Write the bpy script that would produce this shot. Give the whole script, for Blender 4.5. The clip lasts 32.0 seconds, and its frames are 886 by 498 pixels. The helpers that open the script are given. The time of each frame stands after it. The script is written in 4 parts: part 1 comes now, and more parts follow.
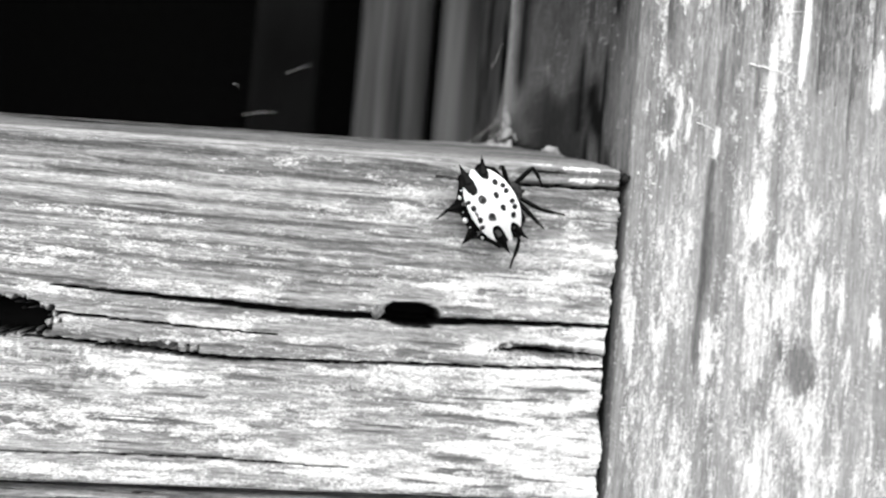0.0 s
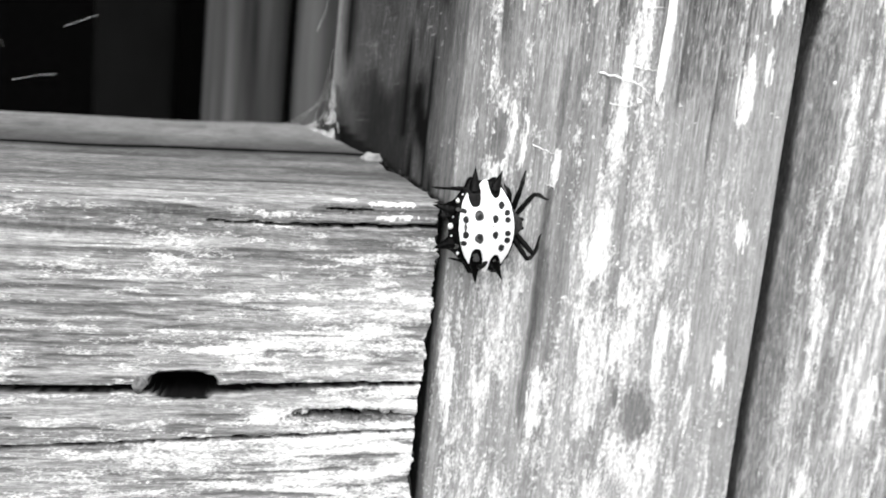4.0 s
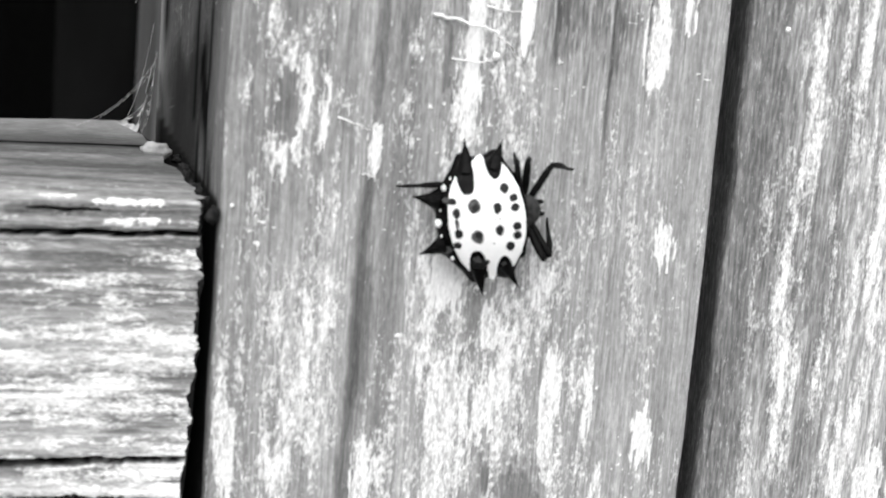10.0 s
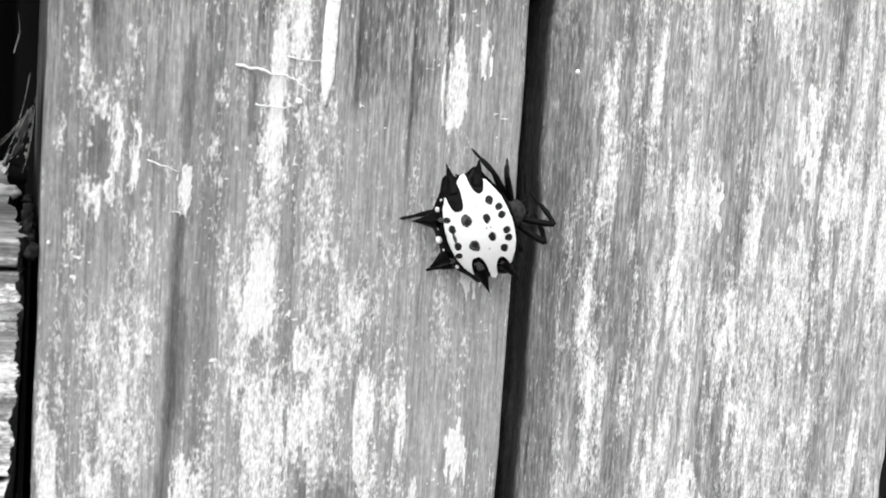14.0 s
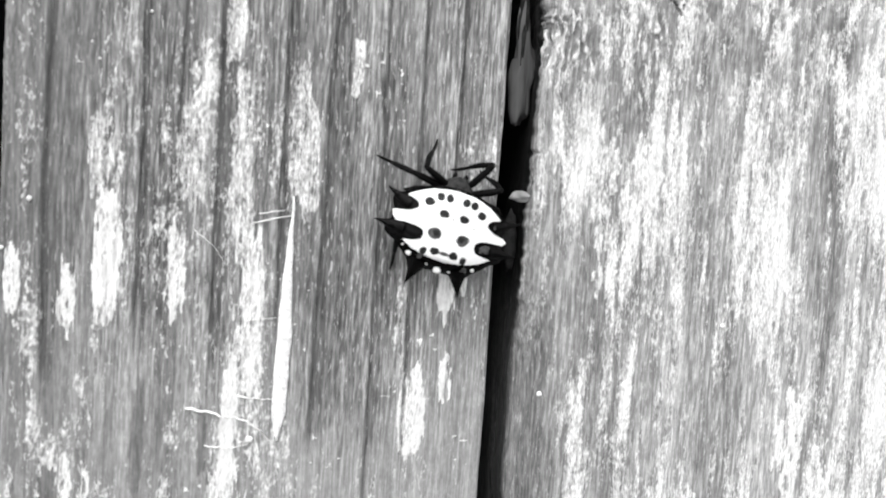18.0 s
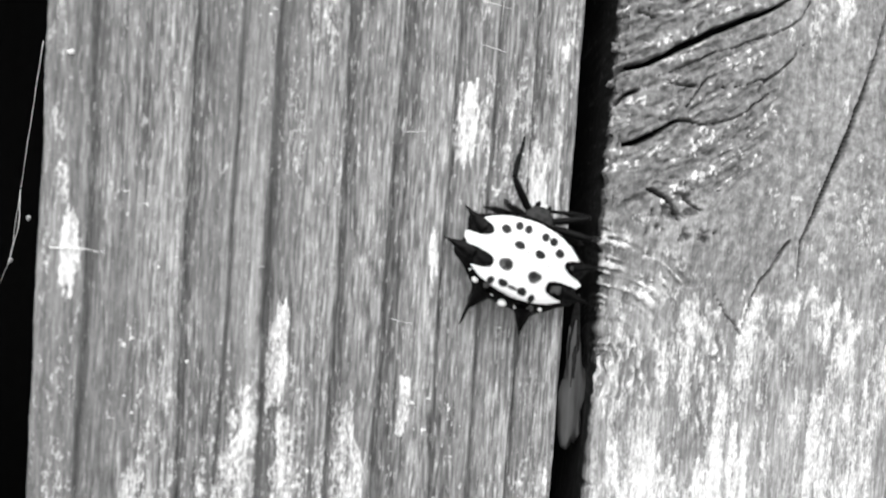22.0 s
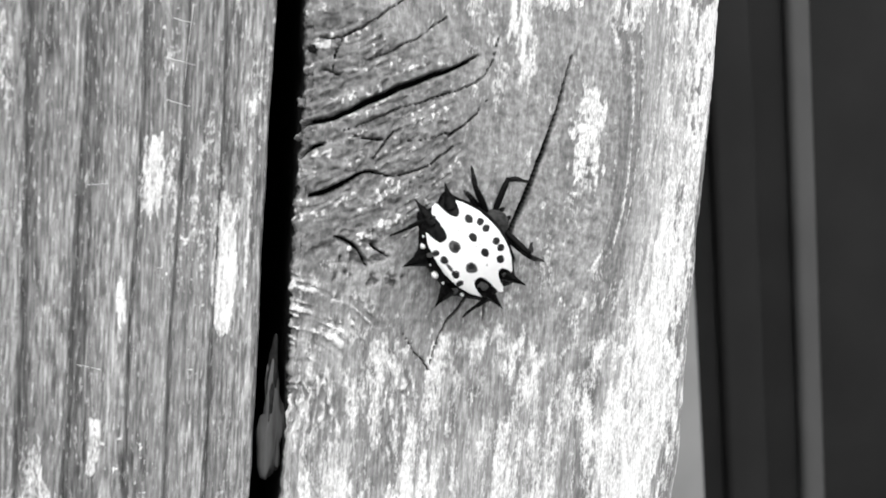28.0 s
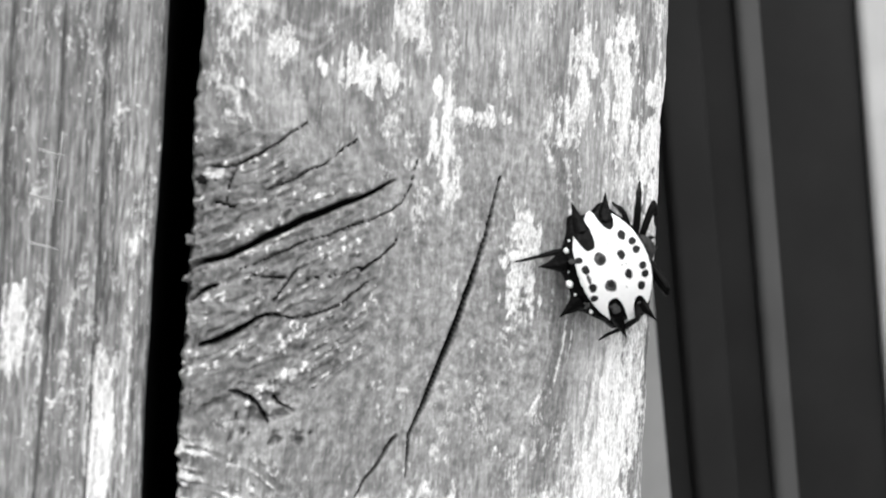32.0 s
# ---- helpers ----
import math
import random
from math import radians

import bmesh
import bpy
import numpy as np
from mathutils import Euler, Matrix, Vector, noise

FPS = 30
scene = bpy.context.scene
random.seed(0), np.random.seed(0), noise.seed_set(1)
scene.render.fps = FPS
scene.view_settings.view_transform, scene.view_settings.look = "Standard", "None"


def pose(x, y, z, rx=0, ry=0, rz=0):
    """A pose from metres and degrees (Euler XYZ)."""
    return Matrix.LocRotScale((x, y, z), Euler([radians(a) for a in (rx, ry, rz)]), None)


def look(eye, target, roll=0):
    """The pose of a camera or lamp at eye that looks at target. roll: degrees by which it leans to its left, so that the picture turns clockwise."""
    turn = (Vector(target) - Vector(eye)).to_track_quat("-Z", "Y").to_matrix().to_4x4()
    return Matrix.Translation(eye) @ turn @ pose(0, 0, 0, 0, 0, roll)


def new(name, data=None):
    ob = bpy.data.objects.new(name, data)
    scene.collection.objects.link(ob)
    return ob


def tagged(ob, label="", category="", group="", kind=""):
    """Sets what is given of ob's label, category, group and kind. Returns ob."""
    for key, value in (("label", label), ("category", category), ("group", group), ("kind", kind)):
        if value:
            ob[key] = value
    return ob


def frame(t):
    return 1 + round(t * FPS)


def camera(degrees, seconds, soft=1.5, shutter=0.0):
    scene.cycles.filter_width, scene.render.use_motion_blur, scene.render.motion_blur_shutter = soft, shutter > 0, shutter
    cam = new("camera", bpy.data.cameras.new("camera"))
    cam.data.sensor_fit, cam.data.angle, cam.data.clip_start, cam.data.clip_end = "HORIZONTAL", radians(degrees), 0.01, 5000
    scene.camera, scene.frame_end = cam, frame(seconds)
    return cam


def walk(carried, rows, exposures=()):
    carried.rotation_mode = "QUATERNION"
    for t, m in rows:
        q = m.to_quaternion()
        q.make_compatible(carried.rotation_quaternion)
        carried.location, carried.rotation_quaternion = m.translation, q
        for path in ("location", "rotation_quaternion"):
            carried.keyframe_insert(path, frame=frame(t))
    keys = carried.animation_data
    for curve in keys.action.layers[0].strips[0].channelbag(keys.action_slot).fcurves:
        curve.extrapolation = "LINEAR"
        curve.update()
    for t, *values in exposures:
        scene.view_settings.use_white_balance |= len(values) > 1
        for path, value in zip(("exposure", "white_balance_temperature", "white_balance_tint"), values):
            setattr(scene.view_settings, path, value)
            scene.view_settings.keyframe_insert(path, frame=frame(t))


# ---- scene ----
MM = 0.001
cam = camera(59.77, 32.0, 1.7)
# seconds, the eye in millimetres, the place on the boards' front (x, z) at which it looks, roll
PATH = [
    (0, -37.15, -87.32, -10.44, -22.29, -7.85, 4.88),
    (0.5, -34.41, -84.27, -4.81, -19.60, -6.92, 4.98),
    (1, -30.13, -84.16, 2.48, -14.18, -3.31, 5.20),
    (1.5, -27.01, -79.59, 4.87, -10.98, -2.12, 5.56),
    (2, -26.03, -77.44, 4.21, -9.34, -3.22, 5.99),
    (2.5, -26.65, -81.59, 7.60, -4.38, 0.51, 7.49),
    (3, -25.83, -81.41, 15.67, -4.18, 7.82, 6.91),
    (3.5, -23.65, -75.38, 10.43, -1.50, -0.67, 5.87),
    (5.5, -19.36, -73.89, 10.90, 1.19, -1.09, 5.01),
    (6, -15.81, -73.35, 9.88, 4.28, -1.19, 5.01),
    (6.5, -12.79, -67.98, 7.87, 5.23, -2.09, 4.90),
    (7, -2.80, -59.81, 9.23, 11.08, 1.25, 4.72),
    (7.5, -2.07, -53.70, 5.68, 10.21, -0.87, 4.64),
    (8, -2.15, -55.67, 5.17, 10.54, -1.44, 4.61),
    (8.5, -2.38, -57.10, 4.10, 10.62, -2.18, 4.49),
    (9, -1.39, -56.50, 5.47, 11.29, 0.10, 4.42),
    (9.5, 3.03, -57.00, 6.38, 15.56, 1.15, 4.47),
    (10, 3.96, -56.83, 6.37, 16.17, 1.21, 4.68),
    (10.5, 7.65, -58.39, 8.01, 20.17, 2.96, 4.82),
    (11, 7.99, -59.14, 9.84, 20.57, 4.62, 4.96),
    (11.5, 10.13, -61.16, 10.68, 23.53, 5.56, 4.91),
    (12, 11.42, -62.40, 10.85, 25.36, 5.70, 4.81),
    (12.5, 12.55, -60.53, 7.40, 25.75, 2.49, 4.61),
    (13, 14.58, -61.72, 6.05, 28.69, 0.85, 4.47),
    (13.5, 18.16, -63.65, 7.24, 32.26, 3.16, 4.11),
    (15.5, 18.59, -65.84, 12.77, 29.78, 9.61, 3.09),
    (16, 16.19, -67.71, 21.08, 27.72, 18.30, 2.93),
    (16.5, 15.26, -67.26, 23.96, 25.86, 20.37, 3.01),
    (17, 19.39, -65.97, 29.09, 29.93, 26.04, 3.17),
    (17.5, 19.71, -60.60, 34.50, 29.01, 30.60, 3.63),
    (18, 23.39, -61.98, 35.82, 33.65, 31.90, 3.78),
    (18.5, 21.28, -59.33, 40.79, 31.05, 37.62, 4.10),
    (19, 20.69, -58.64, 41.53, 29.97, 38.87, 4.08),
    (19.5, 19.52, -58.16, 44.45, 28.83, 42.11, 4.15),
    (20, 19.42, -58.52, 47.52, 28.77, 45.28, 4.12),
    (20.5, 17.91, -57.85, 47.66, 27.42, 45.77, 4.03),
    (21, 17.34, -56.16, 50.15, 26.67, 48.10, 4.03),
    (21.5, 19.15, -57.03, 57.40, 28.57, 55.19, 3.90),
    (22, 18.84, -56.76, 59.88, 28.22, 57.68, 3.82),
    (22.5, 20.19, -58.96, 59.01, 29.98, 56.46, 3.84),
    (23, 21.23, -59.41, 58.78, 31.21, 56.14, 3.76),
    (23.5, 20.59, -58.32, 59.02, 30.44, 56.31, 3.65),
    (24, 23.60, -60.84, 59.67, 34.20, 56.66, 3.67),
    (24.5, 24.30, -60.88, 61.66, 35.60, 58.09, 3.74),
    (25, 26.52, -62.38, 60.95, 38.07, 57.28, 3.83),
    (25.5, 27.63, -62.99, 61.20, 39.71, 57.33, 3.93),
    (27.5, 32.95, -61.95, 64.89, 48.68, 60.44, 4.22),
    (28, 35.69, -63.41, 67.20, 52.96, 62.66, 4.14),
    (28.5, 35.53, -61.28, 68.19, 51.78, 63.37, 4.27),
    (29, 36.80, -60.45, 68.78, 53.17, 64.07, 4.19),
    (29.5, 39.45, -59.57, 70.03, 55.66, 66.05, 3.99),
    (30, 40.01, -59.65, 70.18, 56.79, 66.45, 3.87),
    (30.5, 41.85, -59.70, 72.04, 59.42, 68.82, 3.90),
    (31, 42.41, -60.29, 71.65, 59.89, 69.38, 3.71),
    (31.5, 43.62, -60.27, 72.94, 61.95, 72.18, 3.31),
    (32, 41.84, -57.16, 73.83, 58.89, 74.12, 3.24),
]
walk(cam, [(t, look((x * MM, y * MM, z * MM), (u * MM, 0, w * MM), roll)) for t, x, y, z, u, w, roll in PATH],
     [(0, 1.27), (2, 1.25), (3, 1.38), (3.5, 1.36), (6, 1.13), (9, 1.2), (13, 1.06), (16, 1.15), (20, 1.12), (23, 1.28), (25.5, 1.28), (28, 1.15), (32, 1.12)])
cam.data.dof.use_dof, cam.data.dof.focus_distance, cam.data.dof.aperture_fstop = True, 0.070, 35.0

# ---- light: an overcast sky, in the grey of a black-and-white film ----
world = bpy.data.worlds.new("sky")
scene.world = world
world.use_nodes = True
wn = world.node_tree
sky = wn.nodes.new("ShaderNodeTexSky")
sky.sky_type, sky.sun_disc = "NISHITA", False
sky.sun_elevation, sky.sun_rotation = radians(55), radians(200)
grey = wn.nodes.new("ShaderNodeRGBToBW")
wn.links.new(sky.outputs[0], grey.inputs[0])
wn.links.new(grey.outputs[0], wn.nodes["Background"].inputs[0])
wn.nodes["Background"].inputs[1].default_value = 0.19
sun = new("sun", bpy.data.lights.new("sun", "SUN"))
sun.data.energy, sun.data.angle = 0.7, radians(60)
sun.matrix_basis = look((-0.3, -0.8, 1.3), (0, 0, 0))

# ---- materials ----
def nodes_of(name, rough=0.8, spec=0.3):
    m = bpy.data.materials.new(name)
    m.use_nodes = True
    b = m.node_tree.nodes["Principled BSDF"]
    b.inputs["Roughness"].default_value = rough
    b.inputs["Specular IOR Level"].default_value = spec
    return m, m.node_tree, b


def mix(nt, fac, a, b, kind="MIX"):
    n = nt.nodes.new("ShaderNodeMix")
    n.data_type, n.blend_type = "RGBA", kind
    for k, value in ((0, fac), (6, a), (7, b)):
        if isinstance(value, (int, float)):
            n.inputs[k].default_value = value if k == 0 else (value, value, value, 1)
        else:
            nt.links.new(value, n.inputs[k])
    return n.outputs[2]


def noise_of(nt, scale, detail=3.0, stretch=(1, 1, 1)):
    co = nt.nodes.new("ShaderNodeTexCoord")
    mp = nt.nodes.new("ShaderNodeMapping")
    mp.inputs["Scale"].default_value = stretch
    n = nt.nodes.new("ShaderNodeTexNoise")
    n.inputs["Scale"].default_value, n.inputs["Detail"].default_value = scale, detail
    nt.links.new(co.outputs["Object"], mp.inputs[0])
    nt.links.new(mp.outputs[0], n.inputs["Vector"])
    return n.outputs[0]


def math_of(nt, kind, a, b):
    n = nt.nodes.new("ShaderNodeMath")
    n.operation = kind
    for k, value in enumerate((a, b)):
        if isinstance(value, (int, float)):
            n.inputs[k].default_value = value
        else:
            nt.links.new(value, n.inputs[k])
    return n.outputs[0]


def ramp(nt, src, lo, hi, a, b):
    n = nt.nodes.new("ShaderNodeMapRange")
    for k, v in enumerate((lo, hi, a, b)):
        n.inputs[k + 1].default_value = v
    nt.links.new(src, n.inputs[0])
    return n.outputs[0]


def bumped(nt, b, src, strength, metres):
    n = nt.nodes.new("ShaderNodeBump")
    n.inputs["Strength"].default_value, n.inputs["Distance"].default_value = strength, metres
    nt.links.new(src, n.inputs["Height"])
    nt.links.new(n.outputs[0], b.inputs["Normal"])


def weathered_wood(name, low, high, pale, stretch):
    """Bare weathered wood from low to high albedo by its grain, with raised fibre lines, bleached flakes, and darkening
    for grime and painted shade.
    """
    m, nt, b = nodes_of(name, 0.82, 0.25)
    at = {}
    for key in ("grain", "bleached", "dirt_shade", "lined", "burled"):
        at[key] = nt.nodes.new("ShaderNodeAttribute")
        at[key].attribute_name = key
    lined = at["lined"].outputs["Fac"]
    burled = at["burled"].outputs["Fac"]
    crust = noise_of(nt, 1900, 6)

    def turned(straight):
        """Along the grain, or without a direction where the grain turns round a knot."""
        return math_of(nt, "ADD", math_of(nt, "MULTIPLY", straight, math_of(nt, "SUBTRACT", 1.0, burled)), math_of(nt, "MULTIPLY", crust, burled))

    fibre = turned(noise_of(nt, 6500, 4, stretch))
    lines = turned(noise_of(nt, 4400, 3, [k * 2.0 if k < 1 else 1 for k in stretch]))
    glint = noise_of(nt, 5200, 2, [k ** 0.55 for k in stretch])
    mottle = noise_of(nt, 2600, 4, [k ** 0.3 for k in stretch])
    broad = turned(noise_of(nt, 2100, 3, [k ** 0.5 for k in stretch]))
    fine = noise_of(nt, 6500, 3, [k ** 0.35 for k in stretch])
    ragged = math_of(nt, "ADD", math_of(nt, "MULTIPLY", broad, 1.0), math_of(nt, "MULTIPLY", fine, 0.9))
    ragged = math_of(nt, "ADD", math_of(nt, "SUBTRACT", ragged, 0.95), at["bleached"].outputs["Fac"])
    loose = ramp(nt, ragged, 0.34, 0.78, 0, 1)
    wood = mix(nt, at["grain"].outputs["Fac"], low, high)
    wood = mix(nt, 1.0, wood, ramp(nt, fibre, 0.34, 0.66, 0.82, 1.16), "MULTIPLY")
    wood = mix(nt, 1.0, wood, ramp(nt, mottle, 0.3, 0.7, 0.84, 1.14), "MULTIPLY")
    relief = math_of(nt, "MULTIPLY", ramp(nt, lines, 0.36, 0.64, -0.34, 0.38), lined)
    wood = mix(nt, 1.0, wood, math_of(nt, "ADD", relief, 1.0), "MULTIPLY")
    wood = mix(nt, math_of(nt, "MULTIPLY", ramp(nt, glint, 0.60, 0.70, 0, 0.42), lined), wood, pale)
    wood = mix(nt, loose, wood, mix(nt, fine, pale * 0.8, pale))
    wood = mix(nt, 1.0, wood, ramp(nt, fine, 0.3, 0.7, 0.88, 1.08), "MULTIPLY")
    wood = mix(nt, 1.0, wood, math_of(nt, "ADD", math_of(nt, "MULTIPLY", relief, 0.5), 1.0), "MULTIPLY")
    # near-black for real stains and for shade painted into gaps, cracks and sides
    wood = mix(nt, at["dirt_shade"].outputs["Fac"], wood, 0.008)
    nt.links.new(wood, b.inputs["Base Color"])
    nt.links.new(ramp(nt, at["dirt_shade"].outputs["Fac"], 0.4, 1.0, 0.25, 0.0), b.inputs["Specular IOR Level"])
    height = math_of(nt, "ADD", fibre, math_of(nt, "MULTIPLY", loose, 0.5))
    bumped(nt, b, math_of(nt, "ADD", height, math_of(nt, "MULTIPLY", lines, lined)), 0.9, 0.00008)
    return m


def plain(name, tone, rough, spec=0.4, grain=3000, spread=0.25, bump=0.00002, stretch=(1, 1, 1)):
    m, nt, b = nodes_of(name, rough, spec)
    f = noise_of(nt, grain, 4, stretch)
    nt.links.new(mix(nt, 1.0, tone, ramp(nt, f, 0.3, 0.7, 1 - spread, 1 + spread), "MULTIPLY"), b.inputs["Base Color"])
    bumped(nt, b, f, 0.4, bump)
    return m


WOOD_RAIL = weathered_wood("weathered rail wood", 0.15, 0.50, 0.84, (0.08, 1, 1))
WOOD_POST = weathered_wood("weathered post wood", 0.11, 0.42, 0.80, (1, 1, 0.05))
WOOD_KNOTTY = weathered_wood("weathered knotty wood", 0.14, 0.46, 0.82, (1, 1, 0.06))
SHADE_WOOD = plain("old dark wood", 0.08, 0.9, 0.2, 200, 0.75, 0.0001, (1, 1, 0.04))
DIM_FILL = plain("dim fill", 0.004, 0.9, 0.1, 40, 0.8, 0.0001, (1, 1, 0.5))
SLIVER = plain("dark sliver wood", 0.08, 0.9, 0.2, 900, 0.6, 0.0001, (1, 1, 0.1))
DARK_WOOD = plain("near-black wood", 0.02, 0.95, 0.1, 1500, 0.5, 0.0002)
# near-black colour stands in for the darkness inside the opening
VOID_BLACK = plain("void black", 0.0018, 0.95, 0.05, 300, 0.5)
FIBRE = plain("pale dry fibre", 0.85, 0.7)
HEAD = plain("dusty dark chitin", 0.03, 0.7, 0.2, 2600, 0.6, 0.0002)
SILK = plain("cobweb silk", 0.7, 0.5)
DEBRIS = plain("crumbly debris", 0.34, 0.9, 0.2, 900, 0.4, 0.0002)
CRUMB = plain("grey crumb", 0.16, 0.9, 0.2, 1500, 0.6, 0.0003)
CHITIN = plain("black glossy chitin", 0.0015, 0.24, 0.09, 1500, 0.8, 0.0006)
PIT_GLINT = plain("grey pit and glint chitin", 0.07, 0.6, 0.25, 4000, 0.6, 0.00005)
SIGIL = plain("dark pitted chitin", 0.010, 0.5, 0.25, 4000, 0.6, 0.00005)
PLATE = plain("ivory abdomen plate", 0.88, 0.4, 0.4, 1500, 0.04)
BEAD = plain("pale bead", 0.85, 0.25, 0.6)
LEG = plain("dark leg chitin", 0.004, 0.45, 0.08, 3000, 0.6, 0.0002)
BATTEN = plain("grey painted batten", 0.06, 0.7, 0.3, 60, 0.12)
BATTEN_WHITE = plain("white painted batten", 0.42, 0.7, 0.3, 60, 0.1)
WEB_DUST = plain("dusty cobweb sheet", 0.36, 0.95, 0.05, 900, 0.5, 0.0002)
BATTEN_PALE = plain("pale painted batten", 0.24, 0.7, 0.3, 60, 0.1)
GROUND = plain("trodden earth", 0.16, 0.95, 0.1, 8, 0.4, 0.002)
PANEL = plain("dark panel", 0.012, 0.8, 0.2, 60, 0.2)

# ---- fields for the wood, in millimetres ----
def value_noise(u, v, seed):
    rng = np.random.RandomState(seed)
    table = rng.rand(256, 256)
    iu, iv = np.floor(u).astype(int), np.floor(v).astype(int)
    fu, fv = u - iu, v - iv
    fu, fv = fu * fu * (3 - 2 * fu), fv * fv * (3 - 2 * fv)
    a, b, c, d = (table[(iu + p) % 256, (iv + q) % 256] for p, q in ((0, 0), (1, 0), (0, 1), (1, 1)))
    return (a * (1 - fu) + b * fu) * (1 - fv) + (c * (1 - fu) + d * fu) * fv


def fbm(u, v, seed, octaves=3, gain=0.5):
    out, amp, total = 0, 1.0, 0
    for k in range(octaves):
        out = out + amp * value_noise(u * 2**k, v * 2**k, seed + k)
        total, amp = total + amp, amp * gain
    return out / total


def step(lo, hi, x):
    t = np.clip((x - lo) / (hi - lo), 0, 1)
    return t * t * (3 - 2 * t)


def blot(u, v, at, size, seed, rough=0.6, power=4, lean=0.0, grain=(0.35, 0.8)):
    """A patch with a ragged outline: 1 inside, 0 outside."""
    du, dv = u - at[0] - lean * (v - at[1]), v - at[1]
    d = np.abs(du / size[0]) ** power + np.abs(dv / size[1]) ** power
    near = d < 6
    out = np.zeros_like(d)
    out[near] = step(-0.25, 0.25, 1 - d[near] + rough * 3 * (fbm(u[near] / grain[0], v[near] / grain[1], seed) - 0.5))
    return out


def crack(u, v, points, seed, wobble=0.25):
    """How deep inside a split along the points (u, v, half width): 1 in its middle, 0 outside."""
    for _ in range(2):
        near = [points[0]]
        for p, q in zip(points, points[1:]):
            near += [tuple(0.75 * a + 0.25 * b for a, b in zip(p, q)), tuple(0.25 * a + 0.75 * b for a, b in zip(p, q))]
        points = near + [points[-1]]
    out = np.zeros_like(u)
    du = wobble * 2 * (fbm(u / 1.3, v / 1.3, seed) - 0.5)
    dv = wobble * 2 * (fbm(u / 1.3 + 40, v / 1.3, seed + 7) - 0.5)
    for (ua, va, wa), (ub, vb, wb) in zip(points, points[1:]):
        lx, ly = ub - ua, vb - va
        t = np.clip(((u + du - ua) * lx + (v + dv - va) * ly) / (lx * lx + ly * ly), 0, 1)
        d = np.hypot(u + du - ua - t * lx, v + dv - va - t * ly)
        out = np.maximum(out, np.clip(1.5 - 1.25 * d / (wa + (wb - wa) * t), 0, 1))
    return out


# ---- meshes ----
def mesh_from(name, verts, faces, material, smooth=True):
    me = bpy.data.meshes.new(name)
    me.from_pydata(verts, [], faces)
    me.materials.append(material)
    if smooth:
        me.polygons.foreach_set("use_smooth", [True] * len(me.polygons))
    me.update()
    return me


def part(name, bm, material, parent=None, label=""):
    me = bpy.data.meshes.new(name)
    bm.to_mesh(me)
    bm.free()
    me.materials.append(material)
    me.polygons.foreach_set("use_smooth", [True] * len(me.polygons))
    ob = new(name, me)
    ob.parent = parent
    return tagged(ob, label)


def grid_sheet(name, xyz, fields, material, parent=None):
    """A sheet of n by m places (millimetres) with the wood's fields on it, closed at its back."""
    n, m = xyz.shape[:2]
    me = bpy.data.meshes.new(name)
    idx = np.arange(n * m).reshape(n, m)
    quads = np.stack([idx[:-1, :-1], idx[1:, :-1], idx[1:, 1:], idx[:-1, 1:]], -1).reshape(-1, 4)
    # the back and both ends
    back = np.stack([idx[-1, :-1], idx[0, :-1], idx[0, 1:], idx[-1, 1:]], -1)
    quads = np.concatenate([quads, back])
    me.vertices.add(n * m)
    me.vertices.foreach_set("co", (xyz.reshape(-1, 3) * MM).astype(np.float32).ravel())
    me.loops.add(quads.size)
    me.loops.foreach_set("vertex_index", quads.astype(np.int32).ravel())
    me.polygons.add(len(quads))
    me.polygons.foreach_set("loop_start", np.arange(0, quads.size, 4, dtype=np.int32))
    me.polygons.foreach_set("use_smooth", np.ones(len(quads), dtype=bool))
    me.update(calc_edges=True)
    for key, value in fields.items():
        me.attributes.new(key, "FLOAT", "POINT").data.foreach_set("value", np.clip(value, 0, 1).astype(np.float32).ravel())
    me.materials.append(material)
    ob = new(name, me)
    ob.parent = parent
    return ob


def profile(corners, fine, coarse, near):
    """Places along a cross-section (across, depth) with rounded corners; fine steps where depth < near.
    corners: (across, depth, radius)."""
    path = []
    for k, (a, y, r) in enumerate(corners):
        p = np.array([a, y], float)
        if r == 0 or k in (0, len(corners) - 1):
            path.append(p)
            continue
        q0, q1 = np.array(corners[k - 1][:2], float), np.array(corners[k + 1][:2], float)
        d0, d1 = (q0 - p) / np.linalg.norm(q0 - p), (q1 - p) / np.linalg.norm(q1 - p)
        for t in np.linspace(0, 1, 7):
            path.append((1 - t) ** 2 * (p + d0 * r) + 2 * t * (1 - t) * p + t * t * (p + d1 * r))
    out = [path[0]]
    for a, b in zip(path, path[1:]):
        length, k = np.linalg.norm(b - a), 0.0
        while k < length - 1e-6:
            here = a + (b - a) * k / length
            k = min(length, k + (fine if here[1] < near else min(coarse, fine + 0.12 * (here[1] - near))))
            out.append(a + (b - a) * k / length)
    out = np.array(out)
    tan = np.gradient(out, axis=0)
    tan /= np.linalg.norm(tan, axis=1, keepdims=True) + 1e-9
    return out, np.stack([tan[:, 1], -tan[:, 0]], 1)


def along(lo, hi, fine, ends):
    """Steps of fine from lo to hi, wide ones out to both ends."""
    left = lo - np.geomspace(1, lo - ends[0] + 1, 24)[::-1] + 1
    right = hi + np.geomspace(1, ends[1] - hi + 1, 24) - 1
    return np.concatenate([left[:-1], np.arange(lo, hi, fine), right[1:] if ends[1] > hi else [hi]])


# ---- the post that the spider climbs ----
def wear(u, v, zones):
    """Soft zones (across, along, half width, half length, amount) of more or less bleaching."""
    out = np.zeros_like(u)
    for a, b, ha, hb, amount in zones:
        out = out + amount * np.exp(-np.abs((u - a) / ha) ** 3 - np.abs((v - b) / hb) ** 3)
    return out


